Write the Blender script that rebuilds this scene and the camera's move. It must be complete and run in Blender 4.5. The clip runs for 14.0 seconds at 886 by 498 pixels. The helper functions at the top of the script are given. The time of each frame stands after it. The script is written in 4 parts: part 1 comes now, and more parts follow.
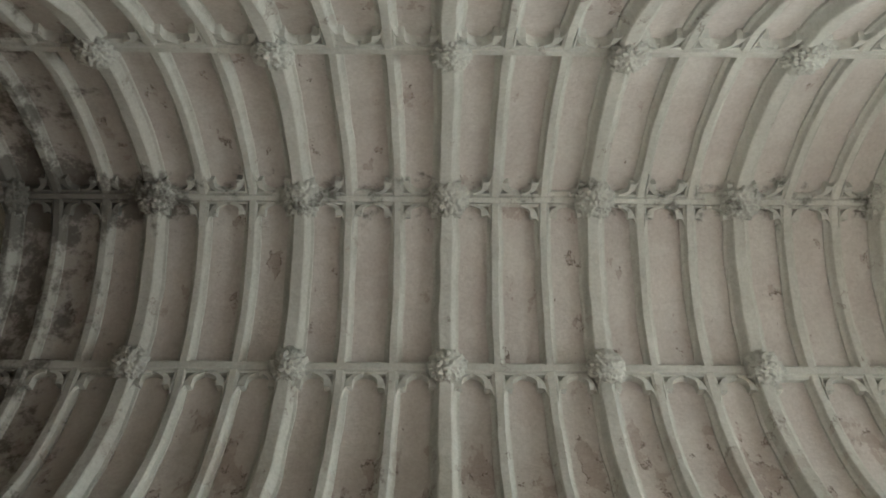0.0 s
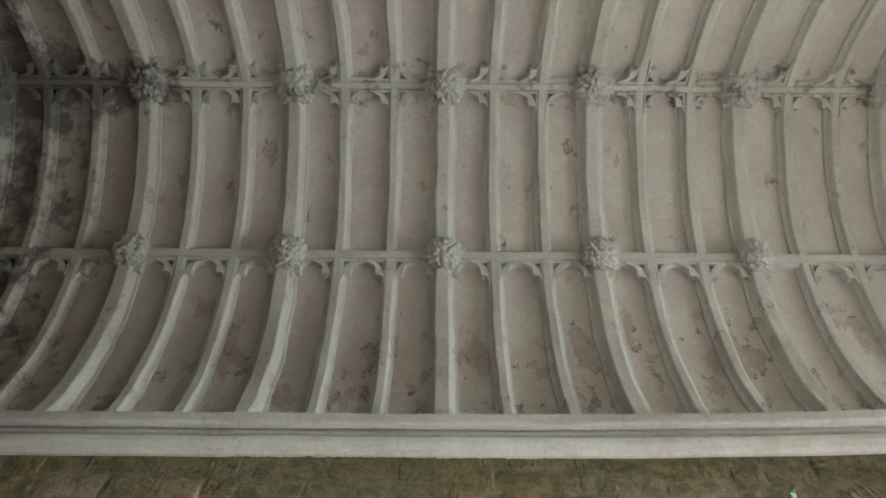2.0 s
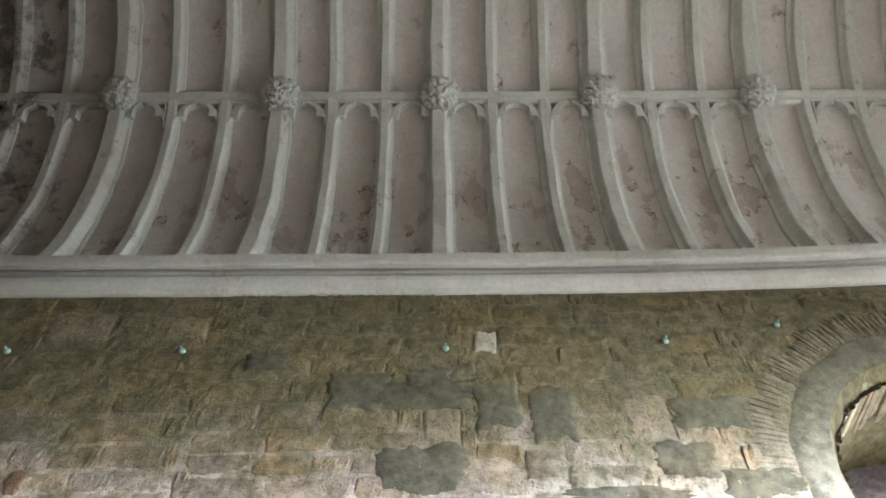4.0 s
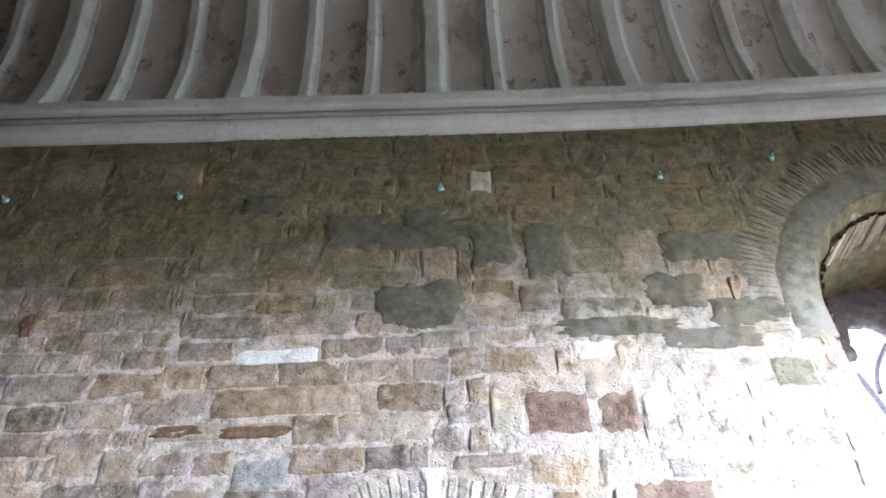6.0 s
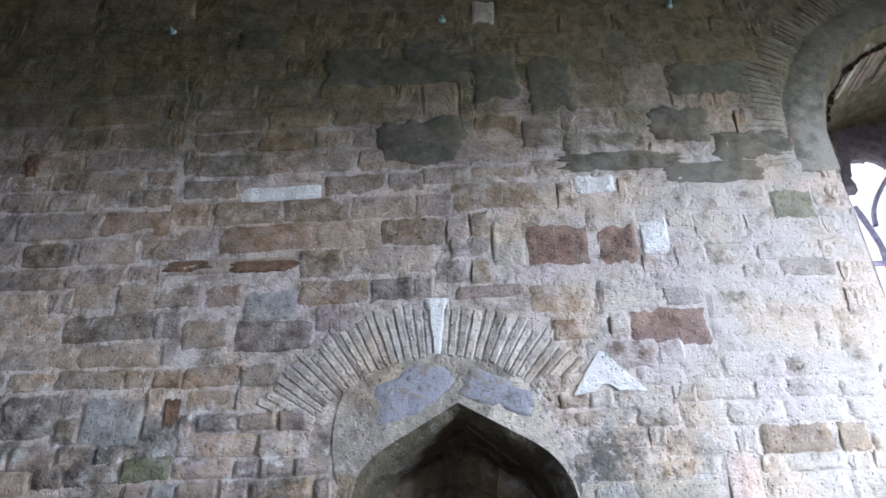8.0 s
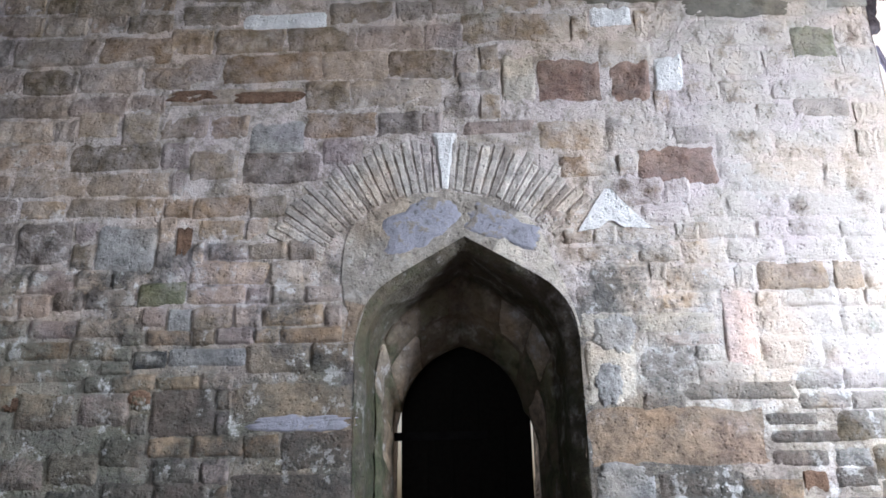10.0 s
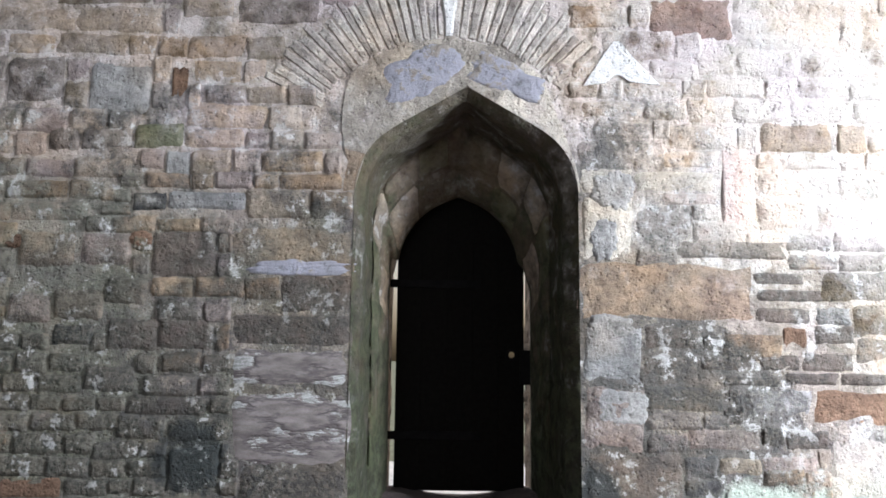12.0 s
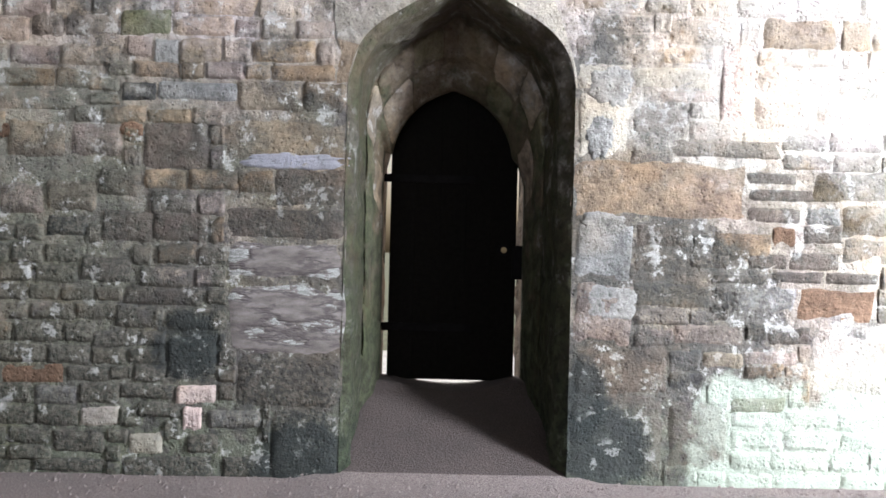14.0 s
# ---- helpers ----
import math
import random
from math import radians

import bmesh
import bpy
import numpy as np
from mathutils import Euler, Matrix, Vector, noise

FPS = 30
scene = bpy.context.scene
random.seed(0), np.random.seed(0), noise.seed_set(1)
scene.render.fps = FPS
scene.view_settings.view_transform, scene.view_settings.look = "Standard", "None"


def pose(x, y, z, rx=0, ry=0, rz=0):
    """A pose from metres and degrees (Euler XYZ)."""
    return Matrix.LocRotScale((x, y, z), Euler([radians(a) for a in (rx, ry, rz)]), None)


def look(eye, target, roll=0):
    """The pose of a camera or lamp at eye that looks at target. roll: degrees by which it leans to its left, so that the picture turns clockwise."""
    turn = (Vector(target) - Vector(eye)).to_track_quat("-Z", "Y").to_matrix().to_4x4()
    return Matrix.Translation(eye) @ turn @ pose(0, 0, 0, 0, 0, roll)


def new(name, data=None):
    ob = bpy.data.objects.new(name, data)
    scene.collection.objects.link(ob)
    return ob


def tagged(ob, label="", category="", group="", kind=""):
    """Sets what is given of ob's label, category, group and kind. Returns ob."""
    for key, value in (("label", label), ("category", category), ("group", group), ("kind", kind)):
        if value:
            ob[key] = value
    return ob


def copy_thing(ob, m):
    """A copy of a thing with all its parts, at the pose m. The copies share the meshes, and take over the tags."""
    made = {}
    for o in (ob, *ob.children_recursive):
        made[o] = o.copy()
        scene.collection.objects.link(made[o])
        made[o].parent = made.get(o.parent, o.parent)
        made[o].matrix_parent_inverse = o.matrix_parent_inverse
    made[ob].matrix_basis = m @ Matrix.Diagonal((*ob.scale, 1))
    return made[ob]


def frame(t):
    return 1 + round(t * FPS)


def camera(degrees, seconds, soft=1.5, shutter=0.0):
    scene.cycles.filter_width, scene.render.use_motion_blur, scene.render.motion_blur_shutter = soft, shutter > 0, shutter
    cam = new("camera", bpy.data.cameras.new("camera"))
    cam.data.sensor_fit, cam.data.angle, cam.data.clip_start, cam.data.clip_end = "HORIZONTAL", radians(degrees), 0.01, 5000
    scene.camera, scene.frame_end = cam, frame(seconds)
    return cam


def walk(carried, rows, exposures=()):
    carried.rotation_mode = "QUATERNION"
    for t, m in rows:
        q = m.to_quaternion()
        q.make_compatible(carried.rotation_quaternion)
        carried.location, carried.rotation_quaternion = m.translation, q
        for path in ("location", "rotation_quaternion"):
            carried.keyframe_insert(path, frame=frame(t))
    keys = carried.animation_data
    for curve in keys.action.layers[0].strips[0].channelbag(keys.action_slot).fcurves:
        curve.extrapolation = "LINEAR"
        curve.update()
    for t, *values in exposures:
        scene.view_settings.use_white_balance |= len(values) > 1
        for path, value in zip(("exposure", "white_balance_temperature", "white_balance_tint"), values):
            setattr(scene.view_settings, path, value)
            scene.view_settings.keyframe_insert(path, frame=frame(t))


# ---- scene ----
EYE_H = 1.40          # the lens over the floor
WALL_Y = 4.60         # inner face of the far wall
NEAR_Y = -0.46        # inner face of the wall behind the camera
WEST_X, EAST_X = -5.86, 10.5
BAY = 1.95            # from one main rib to the next
RIDGE_Y, RIDGE_Z = 2.164, 11.61

# ---------------------------------------------------------------- camera
cam = camera(59.6, 14.0, soft=1.7)
ROWS = (
    (0.0, -0.061, -0.037, 0.074, -0.46, 74.06, -0.05), (0.5, -0.068, -0.034, 0.063, -0.72, 72.33, 0.09),
    (1.0, -0.077, -0.030, 0.045, -1.00, 70.41, 0.21), (1.5, -0.080, -0.012, 0.048, -1.18, 68.43, 0.42),
    (2.0, -0.082, 0.001, 0.037, -1.35, 66.09, 0.73), (2.5, -0.084, 0.011, 0.025, -1.52, 63.37, 0.97),
    (3.0, -0.083, 0.018, 0.025, -1.42, 60.46, 0.96), (5.5, -0.054, 0.003, 0.023, -1.07, 45.56, 2.29),
    (6.0, -0.043, 0.001, 0.023, -0.90, 42.65, 2.34), (6.5, -0.029, 0.002, 0.006, -0.67, 39.82, 2.43),
    (7.0, -0.024, -0.005, 0.006, -0.43, 36.66, 2.43), (7.5, -0.024, -0.001, -0.006, -0.19, 33.69, 2.33),
    (8.0, -0.023, -0.004, -0.020, 0.13, 30.90, 2.17), (10.5, -0.096, 0.003, -0.061, 0.33, 16.09, 0.74),
    (11.0, -0.112, -0.004, -0.051, 0.14, 13.08, 0.38), (11.5, -0.115, -0.005, -0.054, 0.05, 10.49, -0.21),
    (12.0, -0.122, -0.001, -0.048, -0.09, 8.06, -0.76), (12.5, -0.123, -0.004, -0.040, -0.15, 5.78, -1.08),
    (13.0, -0.126, -0.006, -0.034, -0.32, 3.66, -1.25), (13.5, -0.128, -0.010, -0.031, -0.53, 1.76, -1.36),
    (14.0, -0.131, -0.011, -0.030, -0.79, 0.12, -1.43))
walk(cam, [(t, pose(x, y, z + EYE_H, 90 + pitch, 0, yaw) @ pose(0, 0, 0, 0, 0, -roll)) for t, x, y, z, yaw, pitch, roll in ROWS],
     exposures=((0.0, 0.36, 6450, 1), (3.0, 0.42, 6400, 1), (5.5, 0.10, 5800, 7), (6.5, -0.36, 5600, 9), (8.0, -1.15, 5400, 10), (10.5, -1.12, 5750, 11), (12.5, -0.74, 5900, 10), (14.0, -0.65, 6000, 10)))

# ---------------------------------------------------------------- light
world = bpy.data.worlds.new("world")
scene.world = world
world.use_nodes = True
sky = world.node_tree.nodes.new("ShaderNodeTexSky")
sky.sky_type, sky.sun_disc = "NISHITA", False
sky.sun_elevation, sky.sun_rotation = radians(45), radians(20)
world.node_tree.links.new(sky.outputs["Color"], world.node_tree.nodes["Background"].inputs["Color"])
world.node_tree.nodes["Background"].inputs["Strength"].default_value = 0.15
sky.dust_density, sky.ozone_density = 6.0, 0.3

sun = new("sun", bpy.data.lights.new("sun", "SUN"))
sun.data.energy, sun.data.angle, sun.data.color = 5.0, radians(2), (1.0, 0.96, 0.9)
sun.matrix_world = look((0, 0, 20), (2.5, -6.0, 12.4))


def window_light(name, m, width, height, watts, spread=120, colour=(0.93, 0.97, 1.0)):
    lamp = new(name, bpy.data.lights.new(name, "AREA"))
    lamp.data.shape, lamp.data.size, lamp.data.size_y = "RECTANGLE", width, height
    lamp.data.energy, lamp.data.color, lamp.data.spread = watts, colour, radians(spread)
    lamp.matrix_world = m
    return lamp


window_light("sky_light_near_window", look((7.4, NEAR_Y - 0.45, 3.3), (0.8, 4.6, -0.4)), 2.0, 2.8, 1650, 97)
# Added fill lamp for the far wall's west part; no window is known here.
window_light("added_fill_light_west", look((-1.5, NEAR_Y - 0.45, 3.9), (-2.7, 4.6, 1.4)), 1.2, 2.0, 64, 84)
window_light("sky_light_east_window", look((EAST_X + 0.25, 2.16, 4.5), (0, 2.16, 3.0)), 3.0, 4.5, 380)
window_light("sky_light_far_window", look((4.15, WALL_Y + 1.62, 4.3), (3.9, 0.0, 3.9)), 2.0, 3.0, 190, 150)

# ---------------------------------------------------------------- materials


def node(tree, kind, **settings):
    n = tree.nodes.new("ShaderNode" + kind)
    for key, value in settings.items():
        if key in n.inputs:
            n.inputs[key].default_value = value
        elif key == "operation":
            n.operation = value
        elif key == "blend_type":
            n.blend_type = value
    return n


def plug(tree, out, where, slot):
    tree.links.new(out, where.inputs[slot])


def noise_of(tree, where, scale, detail=4.0, rough=0.55):
    n = node(tree, "TexNoise", Scale=scale, Detail=detail, Roughness=rough)
    plug(tree, where, n, "Vector")
    return n.outputs["Fac"]


def sums(tree, op, a, b=None, c=None):
    n = node(tree, "Math", operation=op)
    for i, v in enumerate((a, b, c)):
        if v is None:
            continue
        if isinstance(v, (int, float)):
            n.inputs[i].default_value = v
        else:
            tree.links.new(v, n.inputs[i])
    return n.outputs[0]


def step(tree, value, low, high):
    n = tree.nodes.new("ShaderNodeMapRange")
    n.interpolation_type = "SMOOTHSTEP"
    n.inputs["From Min"].default_value, n.inputs["From Max"].default_value = low, high
    tree.links.new(value, n.inputs["Value"])
    return n.outputs["Result"]


def blend(tree, fac, a, b, kind="MIX"):
    n = tree.nodes.new("ShaderNodeMix")
    n.data_type, n.blend_type = "RGBA", kind
    for i, v in ((0, fac), (6, a), (7, b)):
        if isinstance(v, (int, float)):
            n.inputs[i].default_value = v
        elif isinstance(v, tuple):
            n.inputs[i].default_value = (*v, 1)
        else:
            tree.links.new(v, n.inputs[i])
    return n.outputs[2]


def ramp(tree, value, stops):
    n = tree.nodes.new("ShaderNodeValToRGB")
    e = n.color_ramp.elements
    while len(e) < len(stops):
        e.new(0.5)
    for k, (at, colour) in enumerate(stops):
        e[k].position, e[k].color = at, (*colour, 1)
    tree.links.new(value, n.inputs[0])
    return n.outputs["Color"]


def begin(name):
    m = bpy.data.materials.new(name)
    m.use_nodes = True
    tree = m.node_tree
    geo = tree.nodes.new("ShaderNodeNewGeometry")
    return m, tree, geo, tree.nodes["Principled BSDF"]


def bump(tree, height, shader, strength, distance):
    n = node(tree, "Bump", Strength=strength, Distance=distance)
    plug(tree, height, n, "Height")
    plug(tree, n.outputs["Normal"], shader, "Normal")


def wall_stains(tree, pos, colour, amount=1.0, pale=0.34, crust=0.0):
    """Growth, grey plaster, limewash and damp that lie over stones and joints alike, in metres of the wall."""
    xyz = tree.nodes.new("ShaderNodeSeparateXYZ")
    tree.links.new(pos, xyz.inputs[0])
    x, z = xyz.outputs["X"], xyz.outputs["Z"]
    big = noise_of(tree, pos, 0.9, 5, 0.6)
    mid = noise_of(tree, pos, 2.6, 5, 0.62)
    small = noise_of(tree, pos, 9.0, 5, 0.65)
    fine = noise_of(tree, pos, 34.0, 4, 0.7)
    # limewash left on the stones, most of it towards the window end
    lime = sums(tree, "ADD", sums(tree, "MULTIPLY", small, 0.55), sums(tree, "MULTIPLY", mid, 0.75))
    lime = sums(tree, "ADD", lime, sums(tree, "MULTIPLY", step(tree, x, -0.3, 1.7), 0.26))
    lime = sums(tree, "ADD", lime, sums(tree, "MULTIPLY", sums(tree, "MULTIPLY", step(tree, x, -0.3, -2.2), sums(tree, "MULTIPLY", step(tree, z, 1.3, 2.2), step(tree, z, 3.4, 2.7))), 0.10))
    low_band = sums(tree, "SUBTRACT", 1.0, step(tree, sums(tree, "ADD", z, mid), 1.9, 2.7))
    lime = sums(tree, "SUBTRACT", lime, sums(tree, "MULTIPLY", sums(tree, "MULTIPLY", low_band, step(tree, x, 3.0, 1.9)), 0.22))
    lime = sums(tree, "SUBTRACT", lime, sums(tree, "MULTIPLY", step(tree, z, 4.6, 6.0), 0.35))
    colour = blend(tree, sums(tree, "MULTIPLY", step(tree, lime, 0.70, 0.92), 0.75 * amount), colour, (0.60, 0.55, 0.49))
    # a thin pale film over the middle courses
    film = sums(tree, "MULTIPLY", step(tree, sums(tree, "ADD", z, mid), 2.5, 3.3), sums(tree, "SUBTRACT", 1.0, step(tree, sums(tree, "ADD", z, mid), 5.2, 6.3)))
    film = sums(tree, "MULTIPLY", film, step(tree, sums(tree, "ADD", small, sums(tree, "MULTIPLY", fine, 0.22)), 0.42, 0.74))
    colour = blend(tree, sums(tree, "MULTIPLY", film, pale), colour, (0.57, 0.495, 0.46))
    # olive growth on the upper courses
    up = sums(tree, "ADD", z, sums(tree, "MULTIPLY", sums(tree, "SUBTRACT", mid, 0.5), 2.6))
    green = blend(tree, step(tree, small, 0.35, 0.65), (0.070, 0.066, 0.032), (0.155, 0.127, 0.070))
    colour = blend(tree, sums(tree, "MULTIPLY", step(tree, up, 4.4, 5.9), 0.90 * amount), colour, green)
    # damp black and green at the foot
    foot = sums(tree, "SUBTRACT", sums(tree, "ADD", mid, sums(tree, "MULTIPLY", big, 0.5)), sums(tree, "MULTIPLY", z, 0.13))
    foot = sums(tree, "SUBTRACT", foot, sums(tree, "MULTIPLY", step(tree, x, 1.2, 2.3), 0.20))
    foot = sums(tree, "ADD", foot, sums(tree, "MULTIPLY", sums(tree, "SUBTRACT", fine, 0.5), 0.35))
    black = blend(tree, step(tree, small, 0.4, 0.62), (0.035, 0.038, 0.040), (0.075, 0.070, 0.062))
    colour = blend(tree, sums(tree, "MULTIPLY", step(tree, foot, 0.37, 0.60), 0.82 * amount), colour, black)
    # green-grey algae over the damp end
    algae = sums(tree, "ADD", sums(tree, "MULTIPLY", small, 0.6), sums(tree, "MULTIPLY", mid, 0.8))
    algae = sums(tree, "ADD", algae, sums(tree, "MULTIPLY", step(tree, x, -0.9, -2.9), 0.20))
    algae = sums(tree, "SUBTRACT", algae, sums(tree, "MULTIPLY", step(tree, z, 1.9, 3.2), 0.35))
    algae = sums(tree, "SUBTRACT", algae, sums(tree, "MULTIPLY", step(tree, x, -0.9, 0.4), 0.5))
    colour = blend(tree, sums(tree, "MULTIPLY", step(tree, algae, 0.66, 0.90), 0.42 * amount), colour, blend(tree, step(tree, fine, 0.4, 0.6), (0.13, 0.13, 0.092), (0.29, 0.285, 0.21)))
    # ochre and plum tints from stone to stone
    tint = noise_of(tree, pos, 1.7, 3, 0.5)
    colour = blend(tree, sums(tree, "MULTIPLY", step(tree, tint, 0.50, 0.64), 0.38), colour, (1.18, 0.98, 0.76), "MULTIPLY")
    colour = blend(tree, sums(tree, "MULTIPLY", step(tree, tint, 0.46, 0.34), 0.35), colour, (0.98, 0.92, 1.08), "MULTIPLY")
    moss = sums(tree, "SUBTRACT", sums(tree, "ADD", small, sums(tree, "MULTIPLY", mid, 0.4)), sums(tree, "MULTIPLY", z, 0.42))
    colour = blend(tree, sums(tree, "MULTIPLY", step(tree, moss, 0.44, 0.66), 0.30 * amount), colour, (0.15, 0.18, 0.115))
    wash = sums(tree, "SUBTRACT", sums(tree, "MULTIPLY", step(tree, x, 0.75, 1.9), 0.95), sums(tree, "MULTIPLY", step(tree, z, 0.20, 1.05), 0.80))
    wash = sums(tree, "ADD", wash, sums(tree, "MULTIPLY", sums(tree, "SUBTRACT", mid, 0.5), 1.6))
    colour = blend(tree, sums(tree, "MULTIPLY", step(tree, wash, 0.42, 0.62), 0.72 * amount), colour, (0.43, 0.47, 0.39))
    if crust:
        # black crust on the faces of the stones, not on the joints
        west = sums(tree, "MULTIPLY", step(tree, x, -0.4, -0.8), step(tree, sums(tree, "ADD", z, sums(tree, "MULTIPLY", sums(tree, "SUBTRACT", big, 0.5), 1.4)), 2.7, 1.4))
        east = sums(tree, "MULTIPLY", step(tree, x, 0.9, 1.3), sums(tree, "MULTIPLY", step(tree, z, 0.75, 0.95), step(tree, sums(tree, "ADD", z, sums(tree, "MULTIPLY", sums(tree, "SUBTRACT", big, 0.5), 1.6)), 2.2, 1.8)))
        where = sums(tree, "MAXIMUM", west, east)
        patchy = step(tree, sums(tree, "ADD", sums(tree, "MULTIPLY", small, 0.6), sums(tree, "ADD", sums(tree, "MULTIPLY", mid, 0.5), sums(tree, "MULTIPLY", step(tree, z, 1.0, 0.2), 0.10))), 0.44, 0.60)
        colour = blend(tree, sums(tree, "MULTIPLY", sums(tree, "MULTIPLY", where, patchy), crust), colour, blend(tree, step(tree, fine, 0.4, 0.6), (0.040, 0.039, 0.034), (0.125, 0.108, 0.088)))
    # single black runs of damp
    for sx, sz, rx, rz in ((0.92, 0.22, 0.34, 0.28), (0.80, 0.52, 0.16, 0.26), (-0.86, 0.10, 0.36, 0.26), (-1.56, 0.76, 0.22, 0.24)):
        du = sums(tree, "DIVIDE", sums(tree, "SUBTRACT", x, sx), rx)
        dv = sums(tree, "DIVIDE", sums(tree, "SUBTRACT", z, sz), rz)
        d = sums(tree, "ADD", sums(tree, "MULTIPLY", du, du), sums(tree, "MULTIPLY", dv, dv))
        d = sums(tree, "ADD", d, sums(tree, "MULTIPLY", sums(tree, "SUBTRACT", small, 0.5), 2.2))
        colour = blend(tree, sums(tree, "MULTIPLY", step(tree, d, 1.1, 0.5), 0.82), colour, (0.030, 0.034, 0.033))
    # pale salt and lichen flecks
    fleck = sums(tree, "MULTIPLY", sums(tree, "MULTIPLY", step(tree, sums(tree, "ADD", small, sums(tree, "MULTIPLY", fine, 0.35)), 0.745, 0.80), step(tree, mid, 0.42, 0.54)), step(tree, z, 4.2, 3.0))
    colour = blend(tree, sums(tree, "MULTIPLY", fleck, 0.50 * amount), colour, (0.62, 0.60, 0.58))
    return colour


def stone_material(name, stops, source="object", stains=1.0, relief=0.9, pale=0.34, mottle=1.0, moss=0.0):
    m, tree, geo, shader = begin(name)
    pos = geo.outputs["Position"]
    if source == "object":
        rnd = tree.nodes.new("ShaderNodeObjectInfo").outputs["Random"]
    else:
        rnd = geo.outputs["Random Per Island"]
    colour = ramp(tree, rnd, stops)
    blotch = noise_of(tree, pos, 5.5, 5, 0.62)
    grain = noise_of(tree, pos, 70.0, 4, 0.75)
    knots = noise_of(tree, pos, 15.0, 6, 0.68)
    colour = blend(tree, 0.72 * mottle, colour, ramp(tree, blotch, ((0.28, (0.42, 0.40, 0.39)), (0.72, (1.45, 1.40, 1.32)))), "MULTIPLY")
    colour = blend(tree, 0.70 * mottle, colour, ramp(tree, knots, ((0.30, (0.42, 0.41, 0.40)), (0.5, (1.0, 1.0, 1.0)), (0.70, (1.5, 1.48, 1.45)))), "MULTIPLY")
    colour = blend(tree, 0.32 * mottle, colour, ramp(tree, grain, ((0.3, (0.45, 0.45, 0.45)), (0.7, (1.5, 1.5, 1.5)))), "MULTIPLY")
    if stains:
        colour = wall_stains(tree, pos, colour, stains, pale if stains > 0.5 else 0.1, 0.0 if pale > 0.9 or stains < 0.28 else 0.70)
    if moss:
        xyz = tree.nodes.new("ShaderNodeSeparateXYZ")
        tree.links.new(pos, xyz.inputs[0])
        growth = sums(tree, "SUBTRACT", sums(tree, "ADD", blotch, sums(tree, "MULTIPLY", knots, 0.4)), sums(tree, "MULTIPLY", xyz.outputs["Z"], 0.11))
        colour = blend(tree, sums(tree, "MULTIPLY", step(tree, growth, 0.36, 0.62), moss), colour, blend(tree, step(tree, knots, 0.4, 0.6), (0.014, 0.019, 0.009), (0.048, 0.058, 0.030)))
    # eroded pits that hold dirt
    pits = node(tree, "TexVoronoi", Scale=30.0)
    plug(tree, pos, pits, "Vector")
    hollow = sums(tree, "MULTIPLY", step(tree, pits.outputs["Distance"], 0.26, 0.06), step(tree, knots, 0.54, 0.44))
    colour = blend(tree, sums(tree, "MULTIPLY", hollow, 0.35), colour, (0.28, 0.26, 0.25), "MULTIPLY")
    plug(tree, colour, shader, "Base Color")
    shader.inputs["Roughness"].default_value = 0.92
    shader.inputs["Specular IOR Level"].default_value = 0.2
    h = sums(tree, "ADD", sums(tree, "MULTIPLY", knots, 0.8), sums(tree, "MULTIPLY", grain, 0.22))
    h = sums(tree, "ADD", h, sums(tree, "MULTIPLY", step(tree, pits.outputs["Distance"], 0.0, 0.35), 0.35))
    h = sums(tree, "ADD", h, sums(tree, "MULTIPLY", noise_of(tree, pos, 8.0, 5, 0.6), 1.3))
    bump(tree, h, shader, relief, 0.026)
    return m


RUBBLE = ((0.0, (0.10, 0.085, 0.06)), (0.15, (0.25, 0.18, 0.12)), (0.3, (0.20, 0.18, 0.165)), (0.45, (0.33, 0.25, 0.17)), (0.6, (0.155, 0.13, 0.098)), (0.75, (0.37, 0.31, 0.255)), (0.88, (0.235, 0.195, 0.19)), (1.0, (0.42, 0.325, 0.23)))
m_rubble = stone_material("rubble_stone", RUBBLE)
m_rubble_rest = stone_material("rubble_stone_rest", RUBBLE, "island")
m_mortar = stone_material("lime_mortar", ((0.0, (0.29, 0.255, 0.215)), (1.0, (0.29, 0.255, 0.215))), "object", 0.95, 1.0, 0.95)
m_fan = stone_material("arch_slab_stone", ((0.0, (0.27, 0.245, 0.225)), (0.5, (0.41, 0.38, 0.35)), (1.0, (0.52, 0.485, 0.445))), "object", 0.2)


def plain_stone(name, a, b, stains=0.35, mottle=1.0, moss=0.0):
    return stone_material(name, ((0.0, a), (1.0, b)), "object", stains, mottle=mottle, moss=moss)


